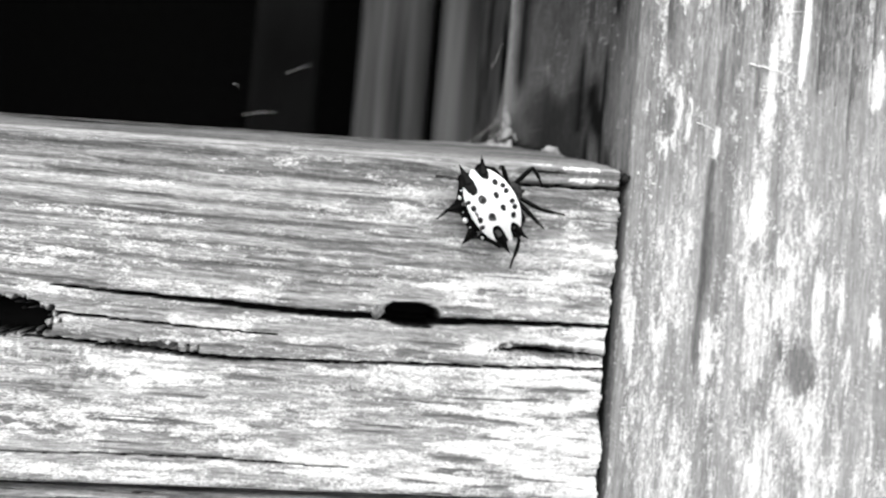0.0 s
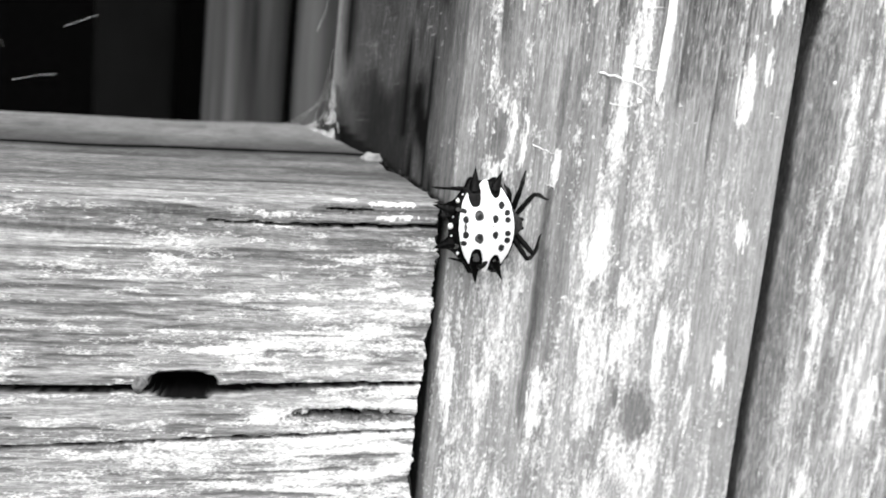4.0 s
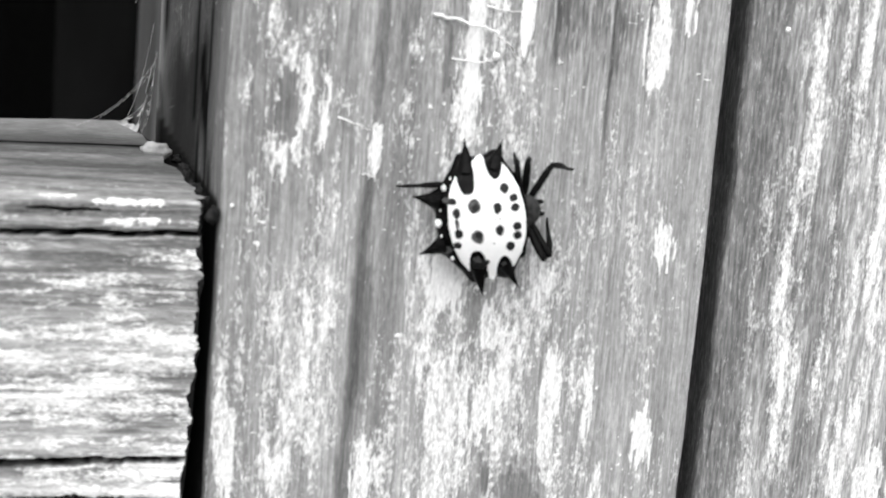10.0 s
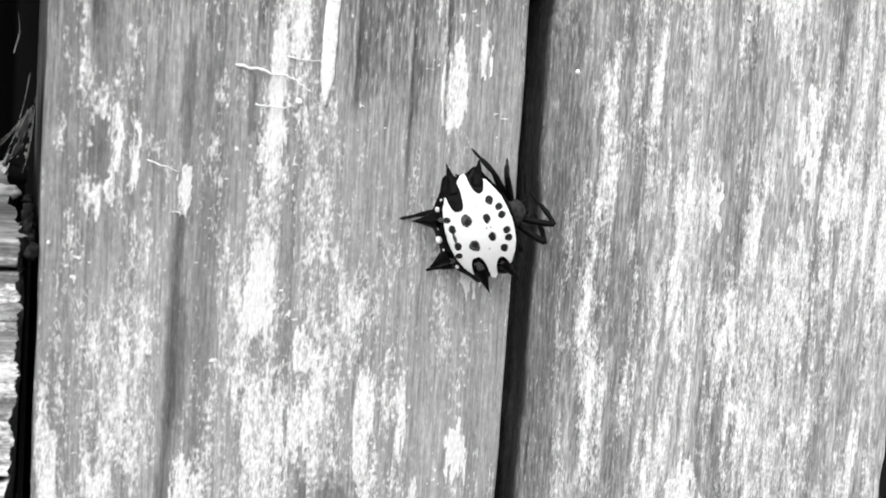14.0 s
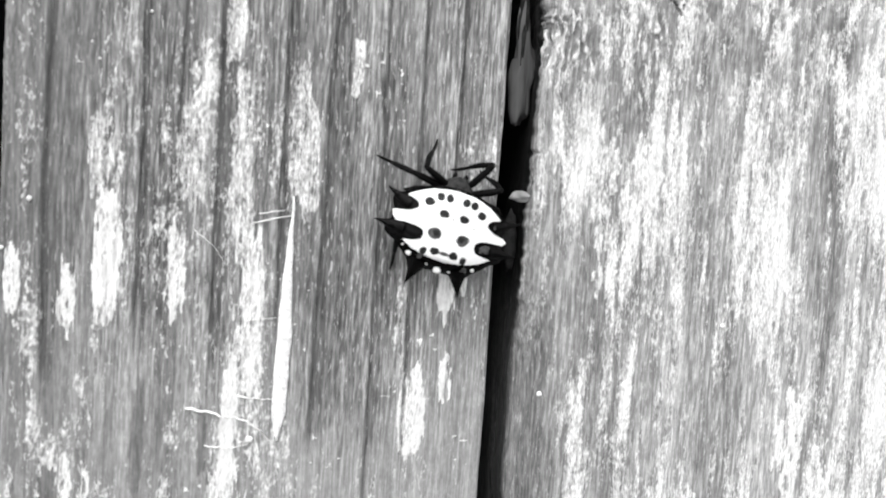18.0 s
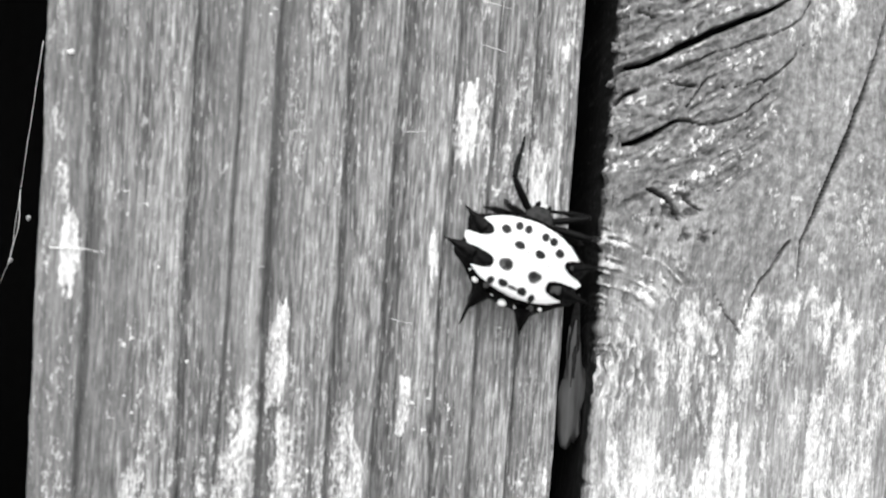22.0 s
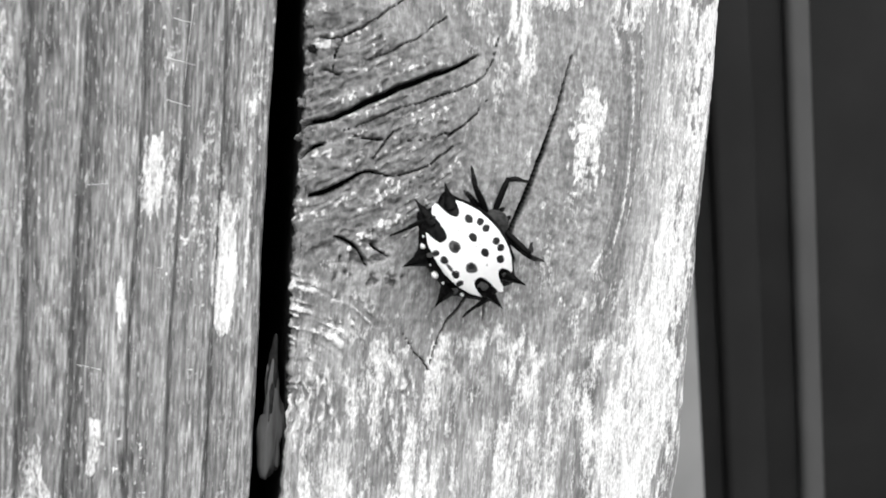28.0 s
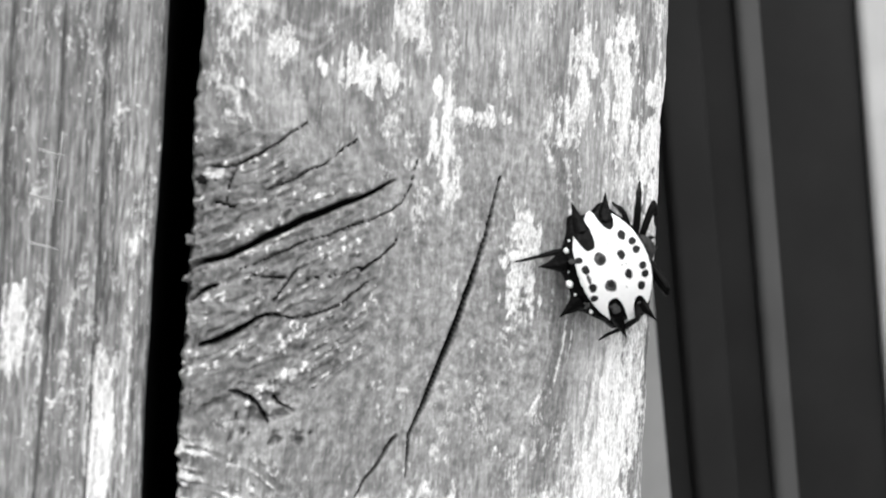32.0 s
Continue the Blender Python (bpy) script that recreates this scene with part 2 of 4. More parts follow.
# across at half height, lean, width, from, to, how dark: the steps between the growth bands
RIDGES = ((3.2, 0.0, 0.22, 20, 90, 1.0), (10.0, 0.0, 0.2, 24, 90, 1.0), (15.6, -0.01, 0.22, 22, 90, 1.0), (20.6, 0.0, 0.2, 28, 90, 0.8),
          (24.0, 0.01, 0.2, 16, 100, 0.9), (28.3, 0.0, 0.15, 10, 100, 0.6), (9.9, 0.0, 0.5, -20, 6, 0.5), (12.8, 0.0, 0.14, 40, 90, 0.3), (31.4, 0.0, 0.15, 14, 90, 0.5), (34.4, 0.0, 0.14, 30, 90, 0.4))


def post_fields(u, v):
    w = u + 1.6 * (fbm(u / 14, v / 50, 11, 2) - 0.5)
    bands = fbm(w / 2.1, v / 120, 12, 2)
    streak = fbm(w / 0.6, v / 11, 17, 3)
    fibre = fbm(w / 0.17, v / 4, 14, 2)
    speck = fbm(u / 0.22, v / 0.36, 23, 3)
    band = step(22.2, 22.8, w) * step(30.6, 29.2, w) * step(-0.6, 0.6, (v - 16 - 5 * (fbm(w / 0.8, v * 0, 31) - 0.5)))
    bias = wear(u, v, ((5.4, -9, 3.2, 7, 0.12), (18.8, -13, 5.0, 12, 0.17), (26.5, -10, 4.0, 10, 0.15), (1.2, -13, 1.4, 9, 0.13), (12, -19, 3, 6, 0.12), (20, -32, 22, 11, 0.15), (14, -6, 11, 15, 0.035), (17, 12, 4, 9, 0.04), 
                       (10.3, -6, 1.2, 7, -0.10), (34, -9, 3.0, 9, 0.02), (5.4, 12, 2.5, 5, 0.04), (33, 8, 4, 6, 0.03)))
    bias = bias + wear(u, v, ((7.4, 31, 1.6, 7, 0.09), (14, 34, 2.4, 8, 0.09), (18.6, 30, 2.0, 9, 0.10), (2.0, 27, 1.5, 8, 0.08), (26, 42, 5, 20, -0.10),
                              (22.4, 40, 1.4, 6, 0.08), (5, 45, 1.2, 20, -0.10), (33, 66, 4, 10, 0.05), (20, 66, 8, 12, -0.02), (14, 22, 3, 6, 0.03), (6, 20, 5, 6, 0.03), (17, 19, 4, 8, 0.03), (12, 42, 13, 6, 0.11), (24, 4, 9, 7, 0.045), (26, 40, 3, 6, 0.05)))
    pale = 0.34 * fbm(w / 0.75, v / 4, 41, 2) + 0.34 * fbm(w / 2.4, v / 11, 43, 2) + 0.32 * speck + bias - 0.14 * band
    pale = 0.5 + 2.1 * (pale - 0.675)
    marks = [  # across, along, half width, half length, strength: bleached flakes of fibre
        (16.8, 0.3, 1.15, 4.0, 1.0), (31.9, 18.2, 0.95, 3.4, 1), (34.6, 21.2, 0.5, 1.7, 1), (34.4, 2.6, 0.75, 1.8, 1),
        (34.1, -13.4, 0.9, 2.4, 1), (34.2, 30.5, 0.7, 4.2, 1), (35.4, 29.0, 0.35, 0.9, 0.9), (35.1, 59.6, 0.8, 4.6, 1),
        (29.4, 67.0, 0.8, 3.2, 0.9), (16.5, 49.0, 0.85, 3.8, 0.9), (22.6, 38.5, 0.8, 4.8, 0.6), (7.0, 37.7, 0.9, 3.6, 0.55),
        (2.0, 56.0, 0.5, 2.4, 0.9), (34.9, 64.5, 0.8, 1.4, 0.7), (36.8, 60.8, 0.2, 3.0, 0.8), (27.7, 57.3, 0.35, 2.1, 0.8)]
    more = [
        (17.7, -13.5, 1.7, 6.0, 0.75), (20.5, -11.1, 0.8, 2.8, 0.9), (25.9, -11.5, 0.8, 5.0, 0.8), (11.3, -17.3, 0.9, 3.2, 0.9),
        (28.9, -10.5, 0.5, 2.9, 0.8), (1.1, -15.4, 0.6, 4.0, 0.8), (3.7, 7.4, 0.5, 1.9, 0.9), (4.8, 8.3, 0.35, 1.5, 0.9), (5.2, 11.8, 0.4, 2.2, 0.9),
        (6.6, 11.1, 0.32, 2.6, 0.9), (4.3, 13.6, 0.35, 1.6, 0.8), (10.5, 8.1, 0.45, 1.6, 1.0), (17.4, 13.1, 0.6, 3.0, 0.95),
        (17.4, 18.6, 0.8, 3.6, 0.95), (20.4, -4.6, 0.6, 1.6, 0.8), (23.6, -18.0, 0.5, 3.0, 0.6), (30.4, -18.4, 0.5, 2.6, 0.7)]
    wide = [(7.8, 29.8, 1.0, 4.4, 0.9), (13.8, 38.5, 1.2, 3.8, 0.45), (17.5, 35.6, 0.85, 5.0, 0.65), (0.9, 27.6, 0.55, 2.2, 0.9), (4.9, 26.8, 0.55, 2.6, 0.9),
            (12.8, 29.0, 0.7, 3.4, 0.8), (18.7, 26.0, 0.8, 6.0, 0.85), (17.2, 41.5, 0.5, 3.0, 0.6), (26.0, 45.5, 0.4, 2.0, 0.7), (22.0, 43.6, 0.5, 2.4, 0.7)]
    for k, (a, b, ha, hb, amount) in enumerate(marks + more + wide):
        pale = np.maximum(pale, (0.16 + 0.80 * amount) * (0.74 + 0.42 * streak) * blot(w * 0.15 + u * 0.85, v, (a, b), (ha * 1.1, hb * 1.1), 60 + k, 0.75 if hb > 3 else 1.3, 2.6, 0.0, (0.28, 2.0)))
    pale = pale * (1 - 0.6 * blot(u, v, (23.8, -19.0), (2.4, 3.6), 95, 0.9, 2))
    dirt_shade = 0.40 * blot(u, v, (23.8, -19.0), (2.0, 3.4), 96, 1.0, 2)
    for k, (a, b, ha, hb, amount) in enumerate(((10.4, 15.5, 0.5, 4.6, 0.34), (10.3, -5.5, 0.8, 5.6, 0.26), (4.0, 10.9, 0.75, 2.6, 0.30), (5.2, 45, 0.7, 15, 0.22),
                                                (15.3, 15.4, 0.35, 2.8, 0.40), (15.5, 56.6, 0.5, 6.5, 0.26), (10.2, 58, 0.4, 5, 0.24), (21.0, -16.8, 0.3, 1.4, 0.5), (4.2, 20, 0.8, 4, 0.2))):
        flake = blot(u, v, (a, b), (ha, hb), 110 + k, 0.8, 3.2)
        dirt_shade, pale = np.maximum(dirt_shade, amount * flake), pale * (1 - 0.75 * flake)
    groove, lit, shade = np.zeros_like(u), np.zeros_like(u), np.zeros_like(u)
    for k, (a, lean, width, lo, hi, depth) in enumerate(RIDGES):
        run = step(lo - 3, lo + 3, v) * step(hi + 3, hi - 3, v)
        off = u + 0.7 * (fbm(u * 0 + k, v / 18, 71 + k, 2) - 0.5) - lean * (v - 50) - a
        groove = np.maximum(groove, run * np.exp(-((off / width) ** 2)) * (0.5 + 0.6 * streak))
        # bright and shaded sides of each step painted into grain and bleaching
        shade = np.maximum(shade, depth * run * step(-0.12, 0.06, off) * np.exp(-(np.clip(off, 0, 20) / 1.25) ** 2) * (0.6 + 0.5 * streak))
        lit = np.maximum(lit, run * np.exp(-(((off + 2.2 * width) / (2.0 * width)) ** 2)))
    dots = step(0.87, 0.92, fbm(u / 0.32, v / 0.4, 55, 1)) * step(0.55, 0.7, fbm(u / 3, v / 5, 56, 2))
    pale = np.maximum(pale, 0.9 * dots)
    upper = step(12, 30, v)
    grain = 0.5 + 0.72 * (step(0.22, 0.86, 0.42 * bands + 0.30 * streak + 0.30 * fibre - 0.03) - 0.5)
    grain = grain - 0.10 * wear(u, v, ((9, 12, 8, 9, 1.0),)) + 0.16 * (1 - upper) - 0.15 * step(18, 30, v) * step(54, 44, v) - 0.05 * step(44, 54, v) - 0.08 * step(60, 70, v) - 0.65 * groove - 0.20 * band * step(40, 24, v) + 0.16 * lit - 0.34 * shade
    height = 0.16 * (bands - 0.5) + 0.08 * (streak - 0.5) + 0.05 * (fibre - 0.5) + 0.05 * step(0.4, 0.7, pale) - 0.30 * groove - 0.12 * shade
    lined = 0.2 + 0.16 * upper * step(22, 24.5, u) + upper * (0.25 + 0.5 * step(0.4, 0.65, fbm(w / 2.6, v / 22, 37, 2))) + 0.3 * band
    return grain, pale * (1 - 0.7 * groove) * (1 - 0.5 * shade), dirt_shade + 0.22 * groove * upper, height, lined, 0 * u


def knotty_fields(u, v):
    r2 = ((u - 41) / 13) ** 2 + ((v - 71.5) / 10.5) ** 2
    knot = step(1.25, 0.75, r2 + 0.5 * (fbm(u / 3, v / 3, 301) - 0.5))
    bulge = 9 * np.exp(-np.abs((v - 71) / 13) ** 2.4) * np.exp(-np.clip(u - 41, 0, 99) / 15)
    w = u - bulge + 2.0 * (fbm(u / 10, v / 30, 302, 2) - 0.5)
    calm = 1 - 0.75 * np.exp(-(((v - 70) / 16) ** 2)) * step(74, 66, u)
    streak = fbm(w / 0.7, v / (7 * calm + 1.2), 305, 3)
    fibre = fbm(w / 0.2, v / (3 * calm + 0.5), 307, 2)
    bands = fbm(w / 2.6, v / 70, 309, 2)
    speck = fbm(u / 0.25, v / 0.4, 311, 3)
    turn = v - 0.30 * (u - 41) - 0.02 * np.clip(u - 41, 0, 16) ** 2 + 1.2 * (fbm(u / 4, v / 4, 315, 2) - 0.5)
    curl = fbm(turn / 0.45, (u + v * 0.35) / 2.8, 313, 3)
    chunk = fbm(turn / 1.4, (u + v * 0.35) / 3.5, 317, 2)
    below = step(60, 52, v)
    bias = 0.085 * below - 0.025 * step(34, 18, v) - 0.17 * (1 - calm) - 0.02 + 0.065 * step(69, 75, u) * step(84, 74, v) + 0.07 * step(56, 66, u) * step(54, 60, v) * step(84, 74, v)
    pale = 0.42 * fbm(w / 0.6, v / (5.5 * calm + 0.7), 321, 2) + 0.42 * fbm(w / 1.7, v / (9 * calm + 1), 323, 2) + 0.16 * speck + bias
    pale = 0.5 + 2.1 * (pale - 0.612)
    upper = ((58.0, 83.4, 0.8, 2.8, 1), (51.8, 87, 2.4, 1.3, 0.9), (61.4, 84.5, 1.9, 0.6, 0.8), (75.4, 79, 0.8, 6, 0.9), (74.5, 62.3, 1.6, 4, 0.9),
             (69.4, 88, 1.0, 4.2, 0.8), (65.2, 73.4, 1.2, 3.4, 0.85), (73.0, 88.5, 1.2, 4.6, 0.9), (58.8, 80.0, 0.6, 2.4, 0.7), (56.7, 77.4, 0.6, 1.6, 0.5),
             (68.3, 84.7, 1.2, 1.4, 0.7), (55.1, 91.3, 1.1, 1.7, 0.8), (43.0, 89.7, 1.2, 1.2, 0.7), (45.9, 88.0, 0.8, 1.2, 0.7), (62, 62, 0.6, 2.4, 0.4), (76.1, 84, 0.8, 5, 0.9))
    lower = ((73.2, 50.5, 2.4, 9, 0.85), (70, 44, 1.3, 6, 0.8), (42.1, 48.9, 0.7, 3.6, 0.7), (47.8, 51, 0.6, 4.2, 0.8), (52.5, 51, 0.5, 3.6, 0.8),
             (65.5, 16.0, 1.0, 4.0, 1), (53.1, 2.8, 0.6, 2.5, 0.9), (53.7, -2.2, 0.45, 2.0, 0.9), (56.4, 9.1, 0.6, 2.5, 0.9), (69, 12.7, 1.0, 2.6, 0.9), (64.9, 2.5, 1.8, 5, 0.7), (62.7, -8, 2.6, 9, 0.6),
             (61.9, 32.2, 1.2, 5.7, 0.9), (46.9, 36.9, 0.8, 5, 0.8), (55.6, -17.4, 1.5, 3.2, 0.9), (52.4, 41.3, 0.5, 2.8, 0.8), (49.7, 38.4, 0.5, 3.7, 0.8))
    for k, (a, b, ha, hb, amount) in enumerate(upper + lower):
        pale = np.maximum(pale, (0.1 + 0.75 * amount) * (0.8 + 0.3 * streak) * blot(u, v, (a, b), (ha * 1.2, hb * 1.2), 340 + k, 1.4, 2.2, 0.0, (0.35, 1.6)))
    pale = pale * (1 - 0.75 * knot) + knot * 0.85 * step(0.55, 0.69, 0.35 * curl + 0.50 * speck + 0.15 * chunk)
    grain = step(0.2, 0.85, 0.4 * bands + 0.35 * streak + 0.25 * fibre) * (1 - 0.25 * (1 - calm))
    # grain lighter low down, darker along the knot's left edge
    grain = grain + 0.09 * step(52, 34, v) - 0.25 * wear(u, v, ((41.0, 74, 2.6, 12, 1.0),))
    grain = grain * (1 - knot) + knot * (0.02 + 0.42 * step(0.30, 0.74, 0.45 * curl + 0.3 * speck + 0.3 * chunk))
    split = np.zeros_like(u)
    for k, points in enumerate((
            ((40.2, 72.0, 0.26), (42.9, 72.7, 0.22), (46.1, 74.6, 0.36), (49.4, 76.4, 0.30), (52.8, 77.9, 0.18), (54.6, 79.1, 0.05)),
            ((41.4, 66.4, 0.18), (43.0, 67.0, 0.28), (44.8, 68.2, 0.18), (46.0, 68.8, 0.12), (47.6, 68.5, 0.05)),
            ((46.0, 68.7, 0.05), (48.1, 68.4, 0.08), (50.7, 69.3, 0.10), (53.2, 71.5, 0.06)),
            ((52.4, 72.2, 0.16), (53.6, 73.0, 0.06), (55.7, 75.4, 0.04)),
            ((40.4, 69.5, 0.30), (42.2, 70.7, 0.2)),
            ((46.2, 69.6, 0.04), (47.2, 71.2, 0.07), (48.0, 72.2, 0.05)),
            ((62.9, 80.0, 0.08), (62.0, 75.0, 0.19), (60.5, 70.0, 0.33), (58.4, 64.0, 0.31), (56.7, 59.8, 0.12)),
            ((56.7, 60.0, 0.12), (56.6, 56.6, 0.08)), ((55.6, 60, 0.2), (54.6, 58.0, 0.16), (53.0, 56.2, 0.06), (52.2, 52.4, 0.05)),
            ((49.6, 55.6, 0.03), (52.2, 52.3, 0.07)), ((41.3, 79.0, 0.06), (43.3, 79.1, 0.12), (45.7, 80.8, 0.08), (47.8, 82.6, 0.03)),
            ((43.2, 79.0, 0.05), (42.4, 76.4, 0.05)), ((41.8, 76.5, 0.10), (43.2, 76.3, 0.06)), ((45.1, 77.4, 0.03), (49.2, 79.7, 0.06), (51.7, 81.9, 0.05)),
            ((43.7, 71.8, 0.03), (47.8, 73.9, 0.06), (52.1, 75.5, 0.06), (54.7, 76.8, 0.05), (56.0, 78.6, 0.05), (56.3, 81.0, 0.03)),
            ((44.0, 71.4, 0.03), (49.7, 71.4, 0.04), (52.4, 72.3, 0.05)), ((43.6, 63.3, 0.14), (45.3, 62.7, 0.24), (46.2, 61.1, 0.16)), ((46.6, 62.8, 0.16), (48.1, 61.8, 0.12)))):
        thin = 1.0 if k in (0, 1, 6) else 0.72
        split = np.maximum(split, crack(u, v, [(a, b, 0.84 * c * thin) for a, b, c in points], 360 + 3 * k, 0.10 if thin == 1.0 else 0.2))
    small = 0.8 * knot * np.maximum(0.8 * step(0.05, 0.0, np.abs(fbm(turn / 0.9, (u + v * 0.35) / 4, 381, 3) - 0.5)), step(0.62, 0.74, fbm(u / 0.6, turn / 0.4, 383, 2)))
    arch = np.hypot(u - 40.0 - 0.8 * (fbm(v / 5, u / 9, 390, 2) - 0.5), np.clip(v - 50.0, 0, None) * 1.12) + 1.5 * (fbm(u / 2.6, v / 5.0, 391, 3) - 0.5)
    rings = step(0.40, 0.60, 0.56 * fbm(arch / 0.27, (v - u) / 5, 394, 2) + 0.44 * fbm(u / 0.30, v / 0.8, 395, 3))
    swirl = step(12.8, 10.0, arch) * step(41, 50, v) * step(56, 50, u) * (0.25 + 0.75 * step(0.36, 0.6, fbm(u / 1.3, v / 2.2, 396, 3)))
    grain = grain * (1 - 0.6 * swirl) + 0.6 * swirl * (0.12 + 0.7 * (1 - rings))
    pale = np.maximum(pale, 0.95 * swirl * (1 - rings) * (0.35 + speck)) * (1 - 0.7 * swirl * rings)
    eye = np.hypot(u - 46.5, v - 95.5) + 2.0 * (fbm(u / 3, v / 3, 385, 2) - 0.5)
    whorl = step(9.5, 7.5, eye) * step(84, 88, v)
    grain = grain * (1 - 0.5 * whorl) + 0.5 * whorl * step(0.36, 0.62, fbm(eye / 0.7, np.arctan2(v - 95.5, u - 46.5) * 2 + 9, 387, 2))
    height = 0.16 * (bands - 0.5) + 0.14 * (streak - 0.5) + 0.08 * (fibre - 0.5) + 0.05 * step(0.4, 0.7, pale)
    height = height + knot * (0.22 * (curl - 0.5) + 0.25 * (chunk - 0.5) - 0.3 * small) - 0.28 * swirl * rings - 1.8 * split
    burl = step(0.56, 0.70, fbm(u / 0.9, v / 0.7, 397, 3)) * blot(u, v, (47.0, 61.6), (3.0, 2.0), 398, 1.2, 2)
    # split walls coloured black, painting in the shade of their depth
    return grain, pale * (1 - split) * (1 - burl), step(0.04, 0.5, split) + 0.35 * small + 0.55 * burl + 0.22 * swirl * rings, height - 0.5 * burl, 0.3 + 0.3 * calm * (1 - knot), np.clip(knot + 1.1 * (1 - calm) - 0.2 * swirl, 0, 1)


def rail_fields(u, v):
    # u: up across the rail, v: along it
    w = u + 1.2 * (fbm(v / 45, u / 12, 211, 2) - 0.5) + 0.02 * v
    bands = fbm(w / 1.5, v / 60, 212, 2)
    streak = fbm(w / 0.5, v / 6, 215, 3)
    fibre = fbm(w / 0.16, v / 2.6, 217, 2)
    speck = fbm(u / 0.22, v / 0.35, 221, 3)
    upper = step(-14, -10, u)
    ridge = np.exp(-((np.mod(w + 1.3 * fbm(w / 3, v / 40, 219, 2), 1.7) - 0.6) / 0.27) ** 2) * upper * (0.35 + 0.65 * step(-20, -36, v)) * step(0.2, 0.45, fbm(w / 1.5, v / 14, 222, 2))
    fissure = step(0.60, 0.72, fbm(w / 0.42, v / 9, 225, 2)) * step(0.40, 0.60, fbm(w / 1.2, v / 7, 227, 2))
    bias = -0.03 + 0.085 * step(-20, -24, u) + 0.115 * step(-24, -6, v) * step(0.5, -2.5, u) - 0.12 * step(0.8, 2.2, u) - 0.05 * step(-9, -5, u)
    pale = 0.40 * fbm(w / 0.6, v / 3.4, 231, 2) + 0.34 * fbm(w / 1.7, v / 9, 233, 2) + 0.26 * speck + bias - 0.09 * ridge
    pale = 0.5 + 2.2 * (pale - 0.55)
    for k, (a, b, ha, hb) in enumerate(((2.3, -6.2, 0.35, 2.4), (2.7, -10.8, 0.3, 1.3), (1.0, -6.0, 0.5, 2.2))):
        pale = np.maximum(pale, 0.85 * blot(v, u, (b, a), (hb, ha), 290 + k, 1.0, 3))
    dark = np.zeros_like(u)
    for k, (a, b, ha, hb, amount) in enumerate(((-22.5, -63, 0.9, 4, 0.5), (-24.5, -59, 0.7, 3, 0.5), (-26, -66, 0.6, 5, 0.4),
                                                (-0.6, -30, 0.8, 9, 0.25), (-1.4, -58, 0.9, 8, 0.3), (-22, -30, 0.4, 1.2, 0.4), (1.6, -11.5, 0.35, 3.2, 0.5), (0.9, -24, 0.6, 5, 0.3))):
        dark = np.maximum(dark, amount * blot(v, u, (b, a), (hb, ha), 240 + k, 1.0, 2))
    split = np.zeros_like(u)
    for k, points in enumerate((
            ((-64, -15.3, 0.08), (-55, -15.7, 0.2), (-46, -15.9, 0.32), (-36, -16.3, 0.38), (-30, -16.2, 0.36), (-22, -16.2, 0.5), (-16, -15.8, 0.3), (-9, -15.5, 0.28), (-1, -15.4, 0.2)),
            ((-66, -20.8, 0.12), (-57, -21.3, 0.16), (-45, -22.0, 0.2), (-35, -21.6, 0.16), (-14, -20.9, 0.14), (-1, -20.4, 0.14)),
            ((-63, -18.2, 0.14), (-55, -18.6, 0.1), (-40, -19.0, 0.06)),
            ((-14.5, -18.9, 0.1), (-10.6, -18.5, 0.3), (-8.6, -18.8, 0.28), (-4.8, -18.7, 0.08), (-1, -18.9, 0.06)),
            ((-24, 0.2, 0.04), (-18, 0.0, 0.10), (-12, 0.0, 0.18), (-6, 0.0, 0.2), (-1, 0.15, 0.14)), ((-13, 1.7, 0.05), (-10, 1.6, 0.12), (-8.2, 1.6, 0.04)),
            ((-80, -33.2, 0.05), (-50, -32.7, 0.12), (-31, -33.3, 0.06)))):
        split = np.maximum(split, crack(v, u, points, 260 + 3 * k, 0.16))
    hole = blot(v, u, (-25.2, -15.6), (3.0, 1.15), 285, 0.35, 3.2, 0.0, (1.1, 0.5))
    hole = np.maximum(hole, blot(v, u, (-68.0, -18.8), (4.6, 1.7), 286, 0.8, 3))
    pit = np.maximum(blot(v, u, (-53.5, -21.3), (4.6, 0.6), 287, 1.4, 2), 0.8 * blot(v, u, (-9.5, -18.8), (4.8, 0.6), 288, 1.3, 2))
    grain = step(0.2, 0.85, 0.42 * bands + 0.32 * streak + 0.26 * fibre) - 0.6 * ridge * (0.4 + 0.8 * streak) - 0.5 * fissure
    height = 0.22 * (bands - 0.5) + 0.12 * (streak - 0.5) + 0.08 * (fibre - 0.5) + 0.05 * step(0.4, 0.7, pale) - 0.16 * ridge - 0.14 * fissure
    pale = pale * (1 - 0.7 * fissure)
    height = height - 2.0 * split - 5.0 * hole - 0.9 * pit * (0.4 + 1.2 * speck)
    # mouths wider than the holes, so their walls carry painted shade too
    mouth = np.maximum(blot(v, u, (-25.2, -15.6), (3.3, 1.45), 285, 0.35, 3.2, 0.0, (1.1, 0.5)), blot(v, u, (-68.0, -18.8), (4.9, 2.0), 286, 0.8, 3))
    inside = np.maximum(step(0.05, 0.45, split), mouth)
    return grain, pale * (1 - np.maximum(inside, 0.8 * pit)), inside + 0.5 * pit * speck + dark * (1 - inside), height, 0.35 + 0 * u


